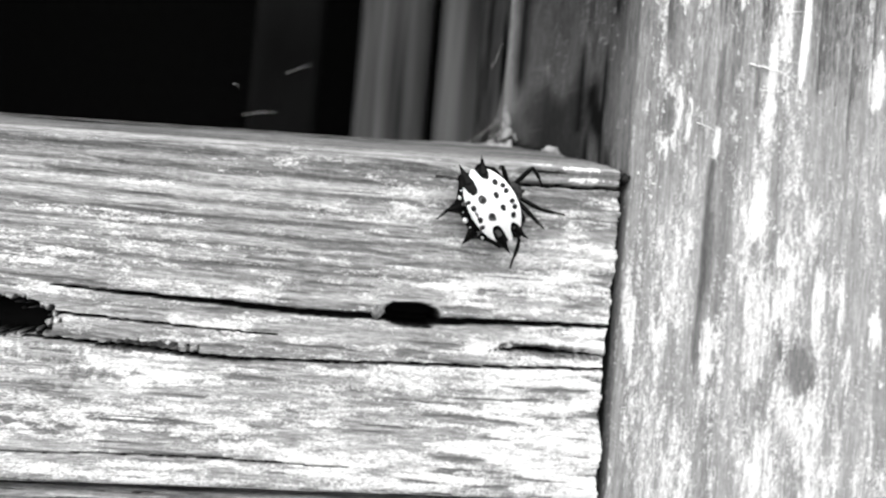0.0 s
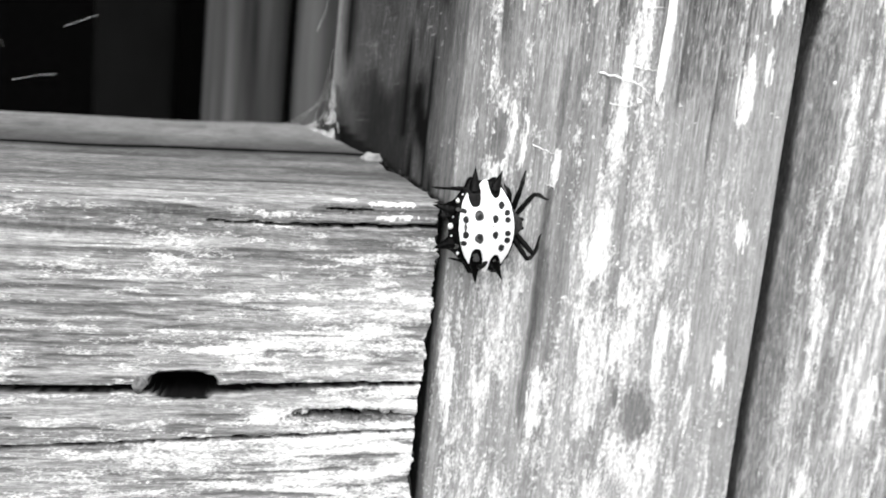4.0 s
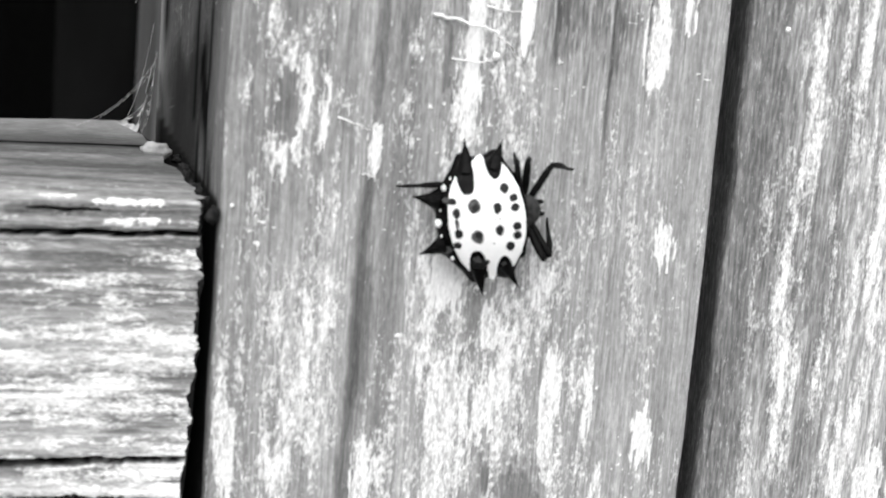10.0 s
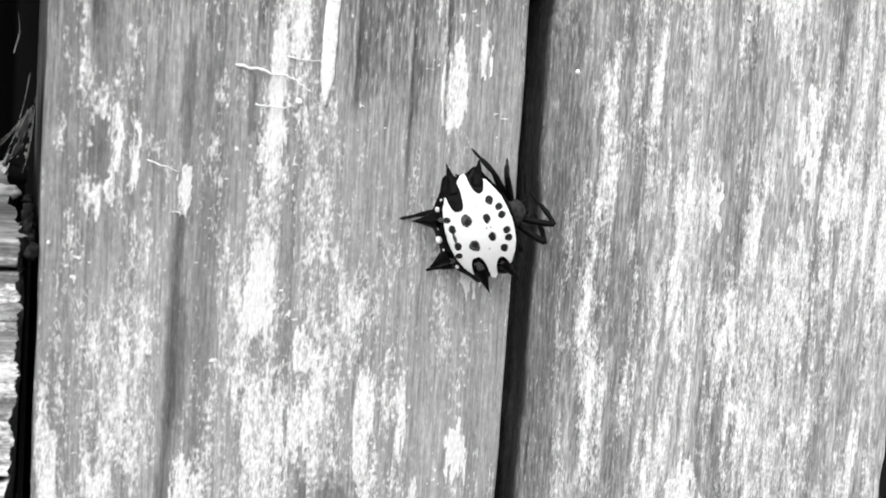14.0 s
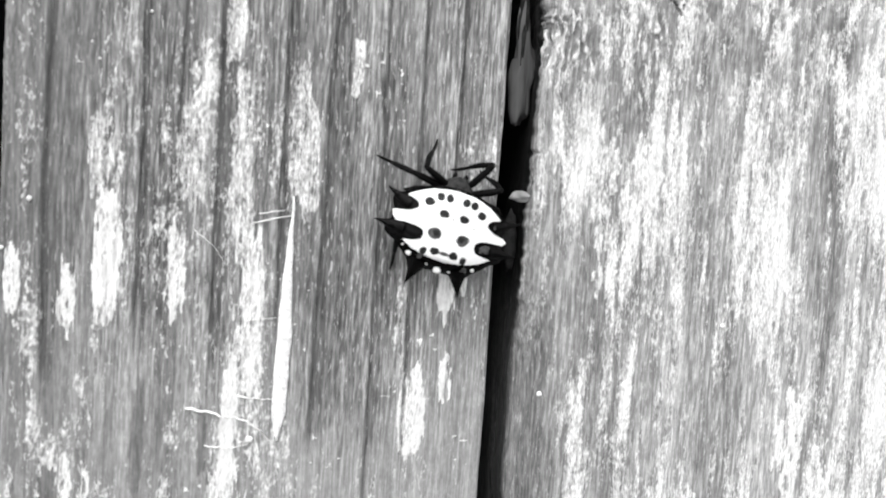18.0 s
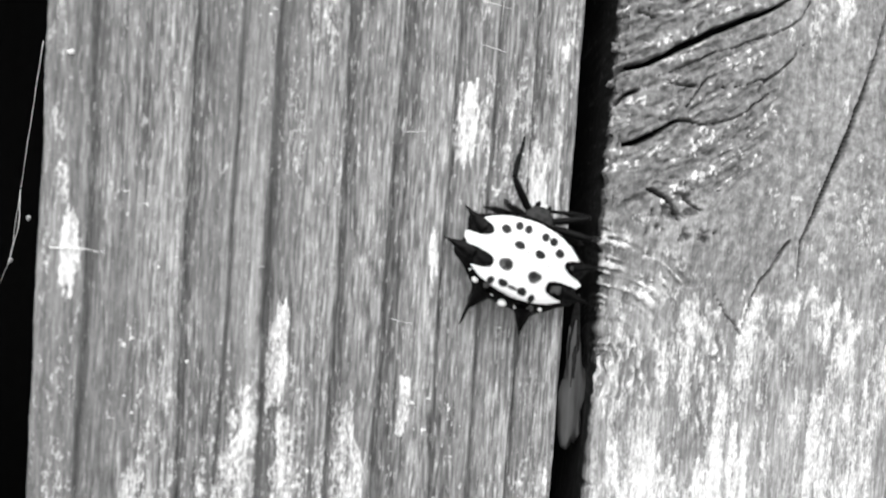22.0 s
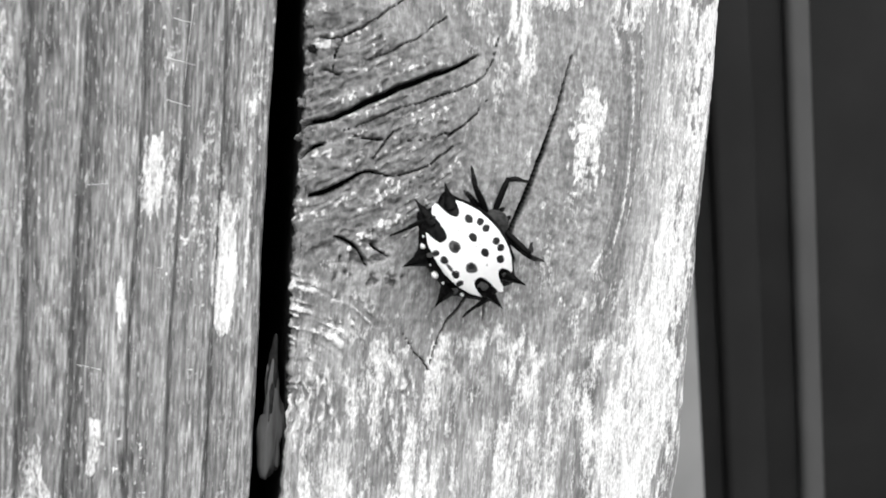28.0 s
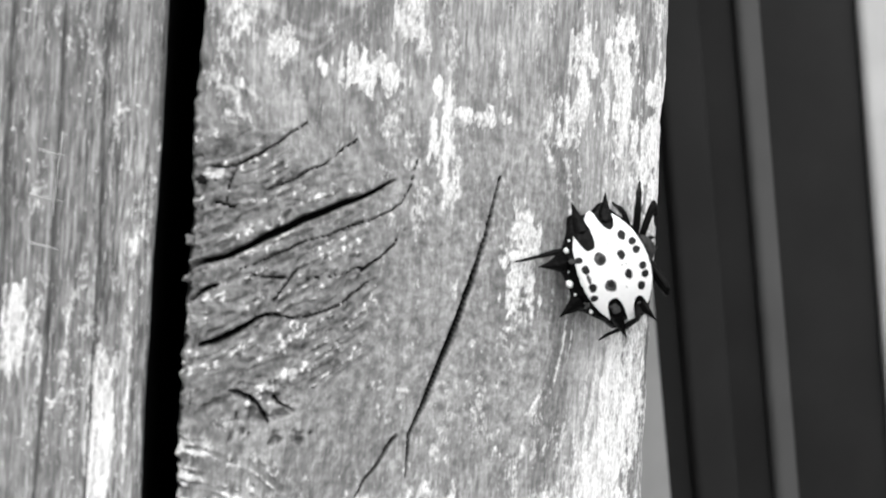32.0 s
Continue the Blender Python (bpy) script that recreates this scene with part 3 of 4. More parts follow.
def upright(name, x0, x1, y0, depth, radii, fields, material, seed, ragged, zs, fine, side_shade, freed=0.0, chamfer=0.0, flank=()):
    """An upright board: a wrapped sheet over its left side, front and right side."""
    sec, nor = profile(list(flank or [(x0, y0 + depth, 0)]) + [(x0, y0, radii[0]), (x1, y0, radii[1]), (x1, y0 + depth, 0)], fine, 6.0, y0 + 3)
    gone = np.concatenate([[0], np.cumsum(np.linalg.norm(np.diff(sec, axis=0), axis=1))])
    mid = np.argmin(np.abs(sec[:, 0] - (x0 + x1) / 2) + 9 * (sec[:, 1] > y0 + 1))
    s = gone - gone[mid] + sec[mid, 0]
    u, v = np.meshgrid(s, zs, indexing="ij")
    grain, pale, dirt_shade, h, lined, burled = fields(u, v)
    edge = step(4, 0, np.minimum(np.abs(sec[:, 0] - x0), np.abs(sec[:, 0] - x1)))[:, None]
    side = np.where(sec[:, 0] < (x0 + x1) / 2, 0.0, 50.0)[:, None]
    edge = edge * step(y0 + 14, y0 + 4, sec[:, 1])[:, None]
    lip = edge * step(y0 + 3, y0 + 0.6, sec[:, 1])[:, None] * step(14, 30, v)
    sway = ragged * (edge * (fbm(v / 9 + side, v * 0 + side, seed, 3) - 0.5) + np.where(side > 0, 0.12, 0.4) * lip * (fbm(v / 0.6 + side, v * 0 + side, seed + 5, 2) - 0.5))
    h = h * (1 - 0.85 * step(y0 + 0.5, y0 + 2, sec[:, 1]))[:, None]
    # left edge cut back and toned darker, like a face turned from the light
    chamfered = chamfer * step(31, 22, v) * step(x0 + 3.0, x0 + 1.2, sec[:, 0])[:, None] * step(y0 + 6, y0 + 1, sec[:, 1])[:, None]
    grain, pale = grain * (1 - chamfered) + chamfered * (0.05 + 0.22 * grain), pale * (1 - 0.85 * chamfered)
    xyz = np.empty(u.shape + (3,))
    xyz[..., 0] = sec[:, 0][:, None] + nor[:, 0][:, None] * h + sway
    xyz[..., 1] = sec[:, 1][:, None] + nor[:, 1][:, None] * h + 1.7 * chamfered
    xyz[..., 2] = v
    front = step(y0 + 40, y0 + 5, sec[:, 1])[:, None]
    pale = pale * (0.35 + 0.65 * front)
    # sides darkened in colour behind the front edge, for the shade in the gap
    side_dark = step(y0 + 0.15, y0 + 1.1, sec[:, 1])[:, None] * np.where(sec[:, 0] > (x0 + x1) / 2, side_shade[1], side_shade[0])[:, None]
    dirt_shade = np.maximum(dirt_shade, side_dark * (1 - freed * step(32, 22, v)))
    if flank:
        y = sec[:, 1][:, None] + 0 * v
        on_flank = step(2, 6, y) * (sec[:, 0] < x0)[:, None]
        # darker low on the flank, above the rail
        corner_dark = on_flank * step(24, 13, v + 7 * (fbm(y / 2.5, v / 9, seed + 7, 2) - 0.5)) * step(3, 10, y + 3 * (fbm(v / 3, y / 3, seed + 8, 2) - 0.5)) * step(26, 20, y)
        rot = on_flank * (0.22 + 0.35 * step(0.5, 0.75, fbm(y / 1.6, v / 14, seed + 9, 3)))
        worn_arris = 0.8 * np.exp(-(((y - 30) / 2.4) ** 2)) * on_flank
        # shade of the narrow rail joint painted near-black on the post's side
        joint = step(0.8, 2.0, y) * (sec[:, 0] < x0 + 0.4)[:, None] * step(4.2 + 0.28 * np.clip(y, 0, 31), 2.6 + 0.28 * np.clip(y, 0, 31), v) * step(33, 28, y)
        dirt_shade = np.maximum(np.maximum(dirt_shade + rot, 0.93 * corner_dark) * (1 - 0.7 * worn_arris), 0.97 * joint)
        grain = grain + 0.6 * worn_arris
    return grid_sheet(name, xyz, {"grain": grain, "bleached": pale, "dirt_shade": dirt_shade, "lined": lined, "burled": burled}, material)


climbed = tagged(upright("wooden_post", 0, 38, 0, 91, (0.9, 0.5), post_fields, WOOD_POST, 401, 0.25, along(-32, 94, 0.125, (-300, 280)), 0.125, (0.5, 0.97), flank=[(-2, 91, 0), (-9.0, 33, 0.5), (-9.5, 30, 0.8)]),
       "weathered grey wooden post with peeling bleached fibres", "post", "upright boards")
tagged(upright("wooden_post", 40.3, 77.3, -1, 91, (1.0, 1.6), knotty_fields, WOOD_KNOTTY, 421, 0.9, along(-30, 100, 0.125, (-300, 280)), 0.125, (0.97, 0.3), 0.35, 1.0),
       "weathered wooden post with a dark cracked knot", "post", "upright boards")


def rail(name, x0, x1, fine, zs, fields, material, corners, seed, ragged, crest=False):
    sec, nor = profile(corners, zs, 3.0, 3)
    gone = np.concatenate([[0], np.cumsum(np.linalg.norm(np.diff(sec, axis=0), axis=1))])
    mid = np.argmin(np.abs(sec[:, 0] + 17) + 9 * (sec[:, 1] > 1))
    s = gone - gone[mid] + sec[mid, 0]
    xs = along(x0, x1, fine, (-300, x1))
    u, v = np.meshgrid(s, xs, indexing="ij")
    grain, pale, dirt_shade, h, lined = fields(u, v)
    end = step(x1 - 2.5, x1, v)
    lift = 0.042 * (np.clip(v, -90, 0) + 28) * step(-14, 1, sec[:, 0])[:, None]
    back = -0.36 * np.clip(sec[:, 1], 0, 31)[:, None] * step(x1 - 30, x1, v)
    sway = back + ragged * end * (fbm(u / 0.7, v * 0, seed, 4, 0.75) * 1.5 * fbm(u / 3, v * 0, seed + 9, 2) * 1.6 + fbm(u / 5, v * 0, seed + 3, 2) - 1.1)
    xyz = np.empty(u.shape + (3,))
    xyz[..., 0] = v + sway
    xyz[..., 1] = sec[:, 1][:, None] + nor[:, 1][:, None] * h
    xyz[..., 2] = sec[:, 0][:, None] + nor[:, 0][:, None] * h + lift
    # top face toned darker and less pale than the front
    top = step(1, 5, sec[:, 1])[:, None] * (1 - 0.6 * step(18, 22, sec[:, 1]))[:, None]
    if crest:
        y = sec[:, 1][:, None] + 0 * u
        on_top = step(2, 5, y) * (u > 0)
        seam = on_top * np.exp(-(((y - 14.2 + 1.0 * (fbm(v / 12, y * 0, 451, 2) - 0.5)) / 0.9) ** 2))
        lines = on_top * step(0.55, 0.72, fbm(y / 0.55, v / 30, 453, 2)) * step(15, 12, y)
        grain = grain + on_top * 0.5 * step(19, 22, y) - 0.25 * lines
        # darker at the seam, on the lines and over the back strip
        dirt_shade = np.maximum(dirt_shade, 0.6 * seam + 0.25 * lines + on_top * (0.26 + 0.26 * step(11, 15, y)))
    ob = grid_sheet(name, xyz, {"grain": grain * (1 - 0.4 * top), "bleached": pale * (1 - 0.8 * top), "dirt_shade": dirt_shade, "lined": lined}, material)
    # the sawn end, coloured near-black for the shade in the gap beside it
    ring, core = xyz[:, -1] * MM, Vector((x1 * MM, sec[:, 1].mean() * MM, sec[:, 0].mean() * MM))
    bm = bmesh.new()
    outer = [bm.verts.new(p) for p in ring[::3]]
    inner = [bm.verts.new(Vector(p).lerp(core, 0.06) + Vector((0.0001, 0, 0))) for p in ring[::3]]
    for k in range(len(outer)):
        j = (k + 1) % len(outer)
        bm.faces.new((outer[k], outer[j], inner[j], inner[k]))
    bm.faces.new(inner)
    part("end_grain", bm, DARK_WOOD, ob, "sawn end, near-black for the gap's shade")
    return ob


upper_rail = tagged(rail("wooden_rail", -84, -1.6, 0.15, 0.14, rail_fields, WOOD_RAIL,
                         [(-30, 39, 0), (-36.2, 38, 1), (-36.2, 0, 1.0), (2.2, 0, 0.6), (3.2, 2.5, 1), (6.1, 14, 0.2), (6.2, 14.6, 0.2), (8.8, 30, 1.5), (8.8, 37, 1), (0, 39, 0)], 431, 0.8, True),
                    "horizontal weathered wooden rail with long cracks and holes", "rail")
tagged(rail("wooden_rail", -84, -1.4, 0.3, 0.3, lambda u, v: rail_fields(u * 0.9 - 33 + 80, v + 300), WOOD_RAIL,
            [(-70, 24, 0), (-75, 23, 1), (-75, 0.4, 1), (-37.1, 0.4, 1.0), (-37.1, 23, 1), (-40, 24, 0)], 441, 0.5),
       "lower weathered rail tight under the cracked one", "rail")


# ---- what closes the place behind the boards ----
def slab(name, lo, hi, material, parent=None, bevel=0.0, m=None):
    bm = bmesh.new()
    bmesh.ops.create_cube(bm, size=1)
    for v in bm.verts:
        v.co = Vector([(lo[i] + hi[i]) / 2 + v.co[i] * (hi[i] - lo[i]) for i in range(3)]) * MM
    if bevel:
        bmesh.ops.bevel(bm, geom=bm.edges, offset=bevel * MM, segments=3, affect="EDGES", profile=0.5)
    if m:
        bm.transform(m)
    return part(name, bm, material, parent)


# unseen walls and a lid, added near-black to keep the opening dark
for name, lo, hi in (("added_wall_back", (-300, 300, -300), (420, 310, 400)), ("added_wall_left", (-310, 26, -300), (-300, 310, 400)),
                     ("added_ceiling", (-300, 26, 400), (92, 310, 410)), 
                     ("added_wall_right", (92, 92, -300), (96, 300, 400))):
    tagged(slab(name, lo, hi, VOID_BLACK), "added near-black sheet keeping the space behind dark", kind="structure")
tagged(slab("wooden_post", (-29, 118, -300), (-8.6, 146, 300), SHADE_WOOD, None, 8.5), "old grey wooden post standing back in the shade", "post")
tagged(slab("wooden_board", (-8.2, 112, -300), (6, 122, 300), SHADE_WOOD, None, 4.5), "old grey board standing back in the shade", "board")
# slab added for the faint grey patches in the dark opening
tagged(slab("wooden_board", (-64, 190, -300), (-39, 200, 300), DIM_FILL, None, 4.5), "added near-black slab for a faint grey patch", "board")
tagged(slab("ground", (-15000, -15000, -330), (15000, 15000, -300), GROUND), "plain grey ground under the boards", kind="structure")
panel = tagged(slab("wall_panel", (79, 66, -300), (420, 70, 400), PANEL), "dark panel with leaning pale battens", kind="structure")
for x, tone, width in ((112.5, BATTEN_PALE, 13), (129, PANEL, 9), (144.5, BATTEN, 5), (179.8, BATTEN_WHITE, 18)):
    slab("batten", (-width / 2, -1.3, -260), (width / 2, 1.3, 260), tone, panel, 1.2, pose(x * MM, 0.0647, 0.060, 0, -9.3, 0))


# ---- loose fibres, splinters and webs on the boards ----
def thread(name, points, radius, material, parent=None, label="", seed=0, taper=True):
    """A thin bent strand through the points, in millimetres."""
    rng = np.random.RandomState(seed)
    pts, bm, rings = np.array(points, float), bmesh.new(), []
    t = np.linspace(0, len(pts) - 1, 6 * (len(pts) - 1) + 1)
    line = np.stack([np.interp(t, range(len(pts)), pts[:, k]) for k in range(3)], 1)
    line[1:-1] += rng.normal(0, radius * 0.5, line[1:-1].shape)
    tan = np.gradient(line, axis=0)
    for k, p in enumerate(line):
        d = Vector(tan[k]).normalized()
        a = d.orthogonal().normalized()
        b = d.cross(a)
        r = radius * (1 - (0.7 * k / len(line) if taper else 0)) * rng.uniform(0.8, 1.2)
        rings.append([bm.verts.new((Vector(p) + (a * math.cos(q) + b * math.sin(q)) * r) * MM) for q in np.linspace(0, 2 * math.pi, 6)[:-1]])
    for r0, r1 in zip(rings, rings[1:]):
        for k in range(5):
            bm.faces.new((r0[k], r0[(k + 1) % 5], r1[(k + 1) % 5], r1[k]))
    bm.faces.new(rings[0][::-1]), bm.faces.new(rings[-1])
    ob = part(name, bm, material, parent, label)
    return ob


def lump(name, at, size, material, seed, parent=None, label="", rough=0.35, levels=3):
    """A small uneven crumb."""
    bm = bmesh.new()
    bmesh.ops.create_icosphere(bm, subdivisions=levels, radius=1)
    for v in bm.verts:
        k = 1 + rough * noise.noise(v.co * 1.6 + Vector((seed, 0, 0))) + 0.4 * rough * noise.noise(v.co * 5 + Vector((0, seed, 0)))
        v.co = Vector([(at[i] + v.co[i] * size[i] * k) * MM for i in range(3)])
    return part(name, bm, material, parent, label)


# the long pale splinter lifting from the post
bm = bmesh.new()
rows = []
for k in range(41):
    t = k / 40
    z, half = 35.4 - 19.6 * t, (0.06 + 0.52 * min(1, t * 1.8)) * min(1, 0.15 + (1 - t) * 7) * (1 + 0.15 * noise.noise((k * 0.4, 0, 0)))
    x = 21.5 - 0.35 * t + 0.12 * noise.noise((k * 0.2, 5, 0))
    lift = 0.12 + 0.5 * math.sin(math.pi * t) ** 2 * 0.5
    rows.append([bm.verts.new(Vector((x + a * half, -lift - b, z)) * MM) for a, b in ((-1, 0), (-0.9, 0.14), (0.0, 0.22), (0.9, 0.12), (1, 0), (0, -0.45))])
for r0, r1 in zip(rows, rows[1:]):
    for k in range(6):
        bm.faces.new((r0[k], r0[(k + 1) % 6], r1[(k + 1) % 6], r1[k]))
bm.faces.new(rows[0][::-1]), bm.faces.new(rows[-1])
part("splinter", bm, FIBRE, climbed, "long pale splinter lifting off")
for k, (radius, points) in enumerate((
        (0.13, ((14.0, -0.3, 18.3), (16.4, -0.6, 18.0), (18.6, -0.7, 17.6), (19.7, -0.6, 16.9), (20.8, -0.4, 15.8))),
        (0.07, ((17.9, -0.3, 19.4), (20.9, -0.5, 19.2))),
        (0.07, ((15.6, -0.25, 15.4), (17.4, -0.4, 15.2), (19.0, -0.3, 15.6))),
        (0.09, ((18.4, -0.3, 33.1), (21.4, -0.5, 33.9))), (0.06, ((18.9, -0.3, 33.9), (20.9, -0.4, 34.3))),
        (0.045, ((18.3, -0.3, 25.4), (20.7, -0.4, 25.8))), (0.03, ((14.0, -0.2, 32.4), (15.6, -0.4, 31.2), (16.6, -0.3, 29.7))),
        (0.08, ((7.6, -0.2, 10.3), (8.8, -0.5, 9.9), (10.0, -0.3, 9.6))), (0.07, ((9.6, -0.2, 6.4), (10.4, -0.3, 6.2))),
        (0.06, ((0.8, -0.15, 56.2), (2.6, -0.3, 56.2), (4.4, -0.15, 56.1))), (0.03, ((30.2, -0.2, 73.0), (31.9, -0.3, 72.6))),
        (0.025, ((29.9, -0.2, 76.2), (32.2, -0.3, 75.8))), (0.025, ((30.4, -0.2, 79.2), (32.0, -0.3, 78.9))),
        (0.02, ((24.6, -0.15, 52.3), (26.3, -0.3, 52.0))), (0.02, ((24.9, -0.15, 66.1), (26.4, -0.25, 66.3))), (0.03, ((31.8, -0.2, 80.5), (31.4, -0.3, 74.0))))):
    tagged(thread("fibre", points, radius, FIBRE, None, "", k), "loose pale plant fibre stuck to the post", "fibre", "loose fibres")
for k, (x, y, z, r) in enumerate(((0.6, -0.1, 3.4, 0.16), (2.1, -0.1, 34.0, 0.2), (10.3, -0.1, 48.6, 0.12), (42.3, -1.2, 20.4, 0.24), (58.2, -1.1, 26.7, 0.22),
                                  (0.2, 0.1, 30.2, 0.16), (19.0, -0.2, 15.9, 0.3), (1.6, -0.1, 69.6, 0.22))):
    tagged(lump("speck", (x, y, z), (r, r * 0.6, r), FIBRE, k + 3, None, "", 0.4, 2), "tiny pale grain of debris on the wood", "debris", "specks")
tagged(lump("resin_bead", (-29.2, 0.1, -15.6), (0.6, 0.6, 0.8), CRUMB, 8), "grey crumb plugging the hole in the rail", "debris")
tagged(lump("debris_clump", (-6.6, 12.4, 6.9), (1.3, 0.8, 0.7), DEBRIS, 12), "pale crumbly debris lying on the rail", "debris")
tagged(lump("wood_chip", (39.9, -0.2, 36.6), (1.0, 0.5, 0.45), DEBRIS, 19), "small pale wood chip caught in the gap", "wood chip", "chips in the gap")
tagged(lump("wood_chip", (39.5, 1.2, 46.6), (0.85, 0.35, 4.2), SLIVER, 23, None, "", 0.8), "long dark sliver standing in the gap", "wood chip", "chips in the gap")
tagged(lump("wood_chip", (39.5, 1.2, 32.8), (0.6, 0.5, 2.6), DARK_WOOD, 27), "long dark sliver standing in the gap", "wood chip", "chips in the gap")
tagged(lump("wood_chip", (39.4, 1.4, 50.0), (0.5, 0.5, 4.2), DARK_WOOD, 29), "long dark sliver standing in the gap", "wood chip", "chips in the gap")
rng = np.random.RandomState(5)
# near-black crumbs added along the joint to make its gap look dark
for k in range(9):
    y = 0.8 + 1.5 * k + rng.uniform(-0.4, 0.4)
    tagged(lump("rot_crumb", (-0.65 - 0.335 * y + rng.uniform(-0.15, 0.15), y, 2.6 + 0.27 * y + rng.uniform(-0.3, 0.3)), (rng.uniform(0.35, 0.5), rng.uniform(0.6, 1.1), rng.uniform(0.4, 0.8)), DARK_WOOD, 50 + k, None, "", 0.6),
           "dark crumb added to blacken the joint", "debris", "rot in the joint")
for k in range(11):
    z = 61 + 1.9 * k + rng.uniform(-0.6, 0.6)
    r = rng.uniform(0.14, 0.34)
    tagged(lump("rot_crumb", (40.5 + rng.uniform(-0.2, 0.5), -0.6 + rng.uniform(-0.5, 0.6), z), (r, r * 0.8, r * rng.uniform(0.7, 1.3)), CRUMB if k % 3 else DARK_WOOD, 90 + k, None, "", 1.0, 3),
           "dark crumb of rotten wood on the knot's broken edge", "debris", "rot on the knot")
web = tagged(new("cobweb"), "torn grey cobweb in the corner above the rail", "cobweb")
rng = np.random.RandomState(9)
for k in range(5):
    here = np.array([-9.6 - 0.4 * rng.rand(), rng.uniform(26, 31), rng.uniform(11, 21)])
    goal = np.array([rng.uniform(-17, -10), rng.uniform(24, 31), rng.uniform(8.6, 9.4)])
    sag = rng.uniform(0.5, 3.0)
    line = [here + (goal - here) * q + np.array([0.25 * sag, 0, -sag]) * 4 * q * (1 - q) * 0.6 for q in np.linspace(0, 1, 8)]
    thread("strand", line, 0.012, SILK, web, "", k, False)
# the dusty sheet between the rail's back and the post's rear arris, torn into holes
s_, t_ = np.meshgrid(np.linspace(0, 1, 70), np.linspace(0, 1, 70), indexing="ij")
sx = -9.4 - 9.0 * (1 - s_) ** 2.2 * (1 - t_) - 0.3 * t_
sy = 29.5 - 12 * s_ * (1 - t_) + 0.8 * (fbm(s_ * 5, t_ * 5, 601, 2) - 0.5)
sz = 7.0 + 1.9 * (1 - s_) + 10.5 * s_ ** 0.8 * t_
torn = (fbm(s_ * 4.2, t_ * 6.5, 603, 3) < 0.60) & (t_ < 0.97)
cells = torn[:-1, :-1] & torn[1:, :-1] & torn[1:, 1:] & torn[:-1, 1:]
index = np.arange(4900).reshape(70, 70)
sheet = [(index[i, j], index[i + 1, j], index[i + 1, j + 1], index[i, j + 1]) for i, j in zip(*np.nonzero(cells))]
sheet = new("sheet", mesh_from("sheet", [(x * MM, y * MM, z * MM) for x, y, z in zip(sx.ravel(), sy.ravel(), sz.ravel())], sheet, WEB_DUST))
sheet.parent = web
thick = sheet.modifiers.new("thickness", "SOLIDIFY")
thick.thickness = 0.00004
for k, (a, b) in enumerate((((-43.8, 40, 19.5), (-39.7, 40, 21.5)), ((-49.9, 40, 11.9), (-44.6, 40, 13.2)), ((-51.9, 40, 16.8), (-51.0, 40, 16.0)), ((-12, 30, 22), (-11, 28, 26)))):
    thread("strand", (a, [(p + q) / 2 + 0.3 for p, q in zip(a, b)], b), 0.03, SILK, web, "", 40 + k)
hung = tagged(new("cobweb"), "dusty cobweb thread hanging beside the post", "cobweb")
thread("strand", ((-3.6, 10, 72), (-4.2, 10, 66), (-4.8, 10, 60), (-5.3, 10, 54.5), (-7.2, 10, 49.2)), 0.028, SILK, hung, "", 61)
thread("strand", ((-4.8, 10, 60), (-4.9, 10.3, 57), (-5.5, 10, 54)), 0.05, SILK, hung, "", 62)
for k, (x, z, r) in enumerate(((-7.3, 48.9, 0.9), (-4.1, 57.8, 0.22), (-5.3, 54.3, 0.2))):
    lump("dust_clump", (x, 10, z), (r * 0.8, r * 0.6, r), DEBRIS, 70 + k, hung, "pale dusty clump", 0.5, 3)


# ---- the spider; x ahead, y to its left, z away from the board, in millimetres ----
spider = tagged(new("spider"), "spiny orb-weaver spider with a white black-spotted abdomen", "spider")


def dome(x, y):
    return 4.32 - 0.05 * x * x - 0.067 * y * y - 0.55 * np.clip(-2.5 - x, 0, None) ** 1.3


SPINES = (((0.95, 3.45, 2.95), (1.8, 5.45, 2.9), 0.66), ((-1.0, 3.4, 2.85), (-0.88, 5.8, 2.7), 0.76), ((-3.0, 1.55, 2.7), (-5.1, 2.15, 2.4), 0.86))


def shell_part():
    """The body under the plate, drawn out towards its six spines."""
    bm, rings = bmesh.new(), []
    angles = np.linspace(0, 2 * math.pi, 121)[:-1]
    c, d = np.cos(angles), np.sin(angles)
    reach = (np.abs(c / np.where(c > 0, 2.95, 3.5)) ** 2.2 + np.abs(d / 4.25) ** 2.2) ** (-1 / 2.2)
    for base, tip, r in SPINES:
        for side in (1, -1):
            off = np.angle(np.exp(1j * (angles - math.atan2(base[1] * side, base[0]))))
            reach = reach + 0.62 * np.exp(-(off / 0.15) ** 2)
    for share, drop in ((0.25, None), (0.6, None), (0.85, None), (0.97, None), (1.03, 3.35), (1.0, 2.8), (0.86, 2.1), (0.6, 1.6), (0.25, 1.4)):
        x, y = reach * c * share, reach * d * share
        z = dome(x, y) - 0.06 - 0.25 * (share > 0.9) if drop is None else np.minimum(dome(x, y) - 0.35, drop)
        rings.append([bm.verts.new(Vector((p, q, w + 0.05 * noise.noise((p * 2, q * 2, w)))) * MM) for p, q, w in zip(x, y, z)])
    for r0, r1 in zip(rings, rings[1:]):
        for k in range(120):
            bm.faces.new((r0[k], r1[k], r1[(k + 1) % 120], r0[(k + 1) % 120]))
    bm.faces.new(rings[0]), bm.faces.new(rings[-1][::-1])
    return part("abdomen_shell", bm, CHITIN, spider, "glossy black shell of the abdomen")


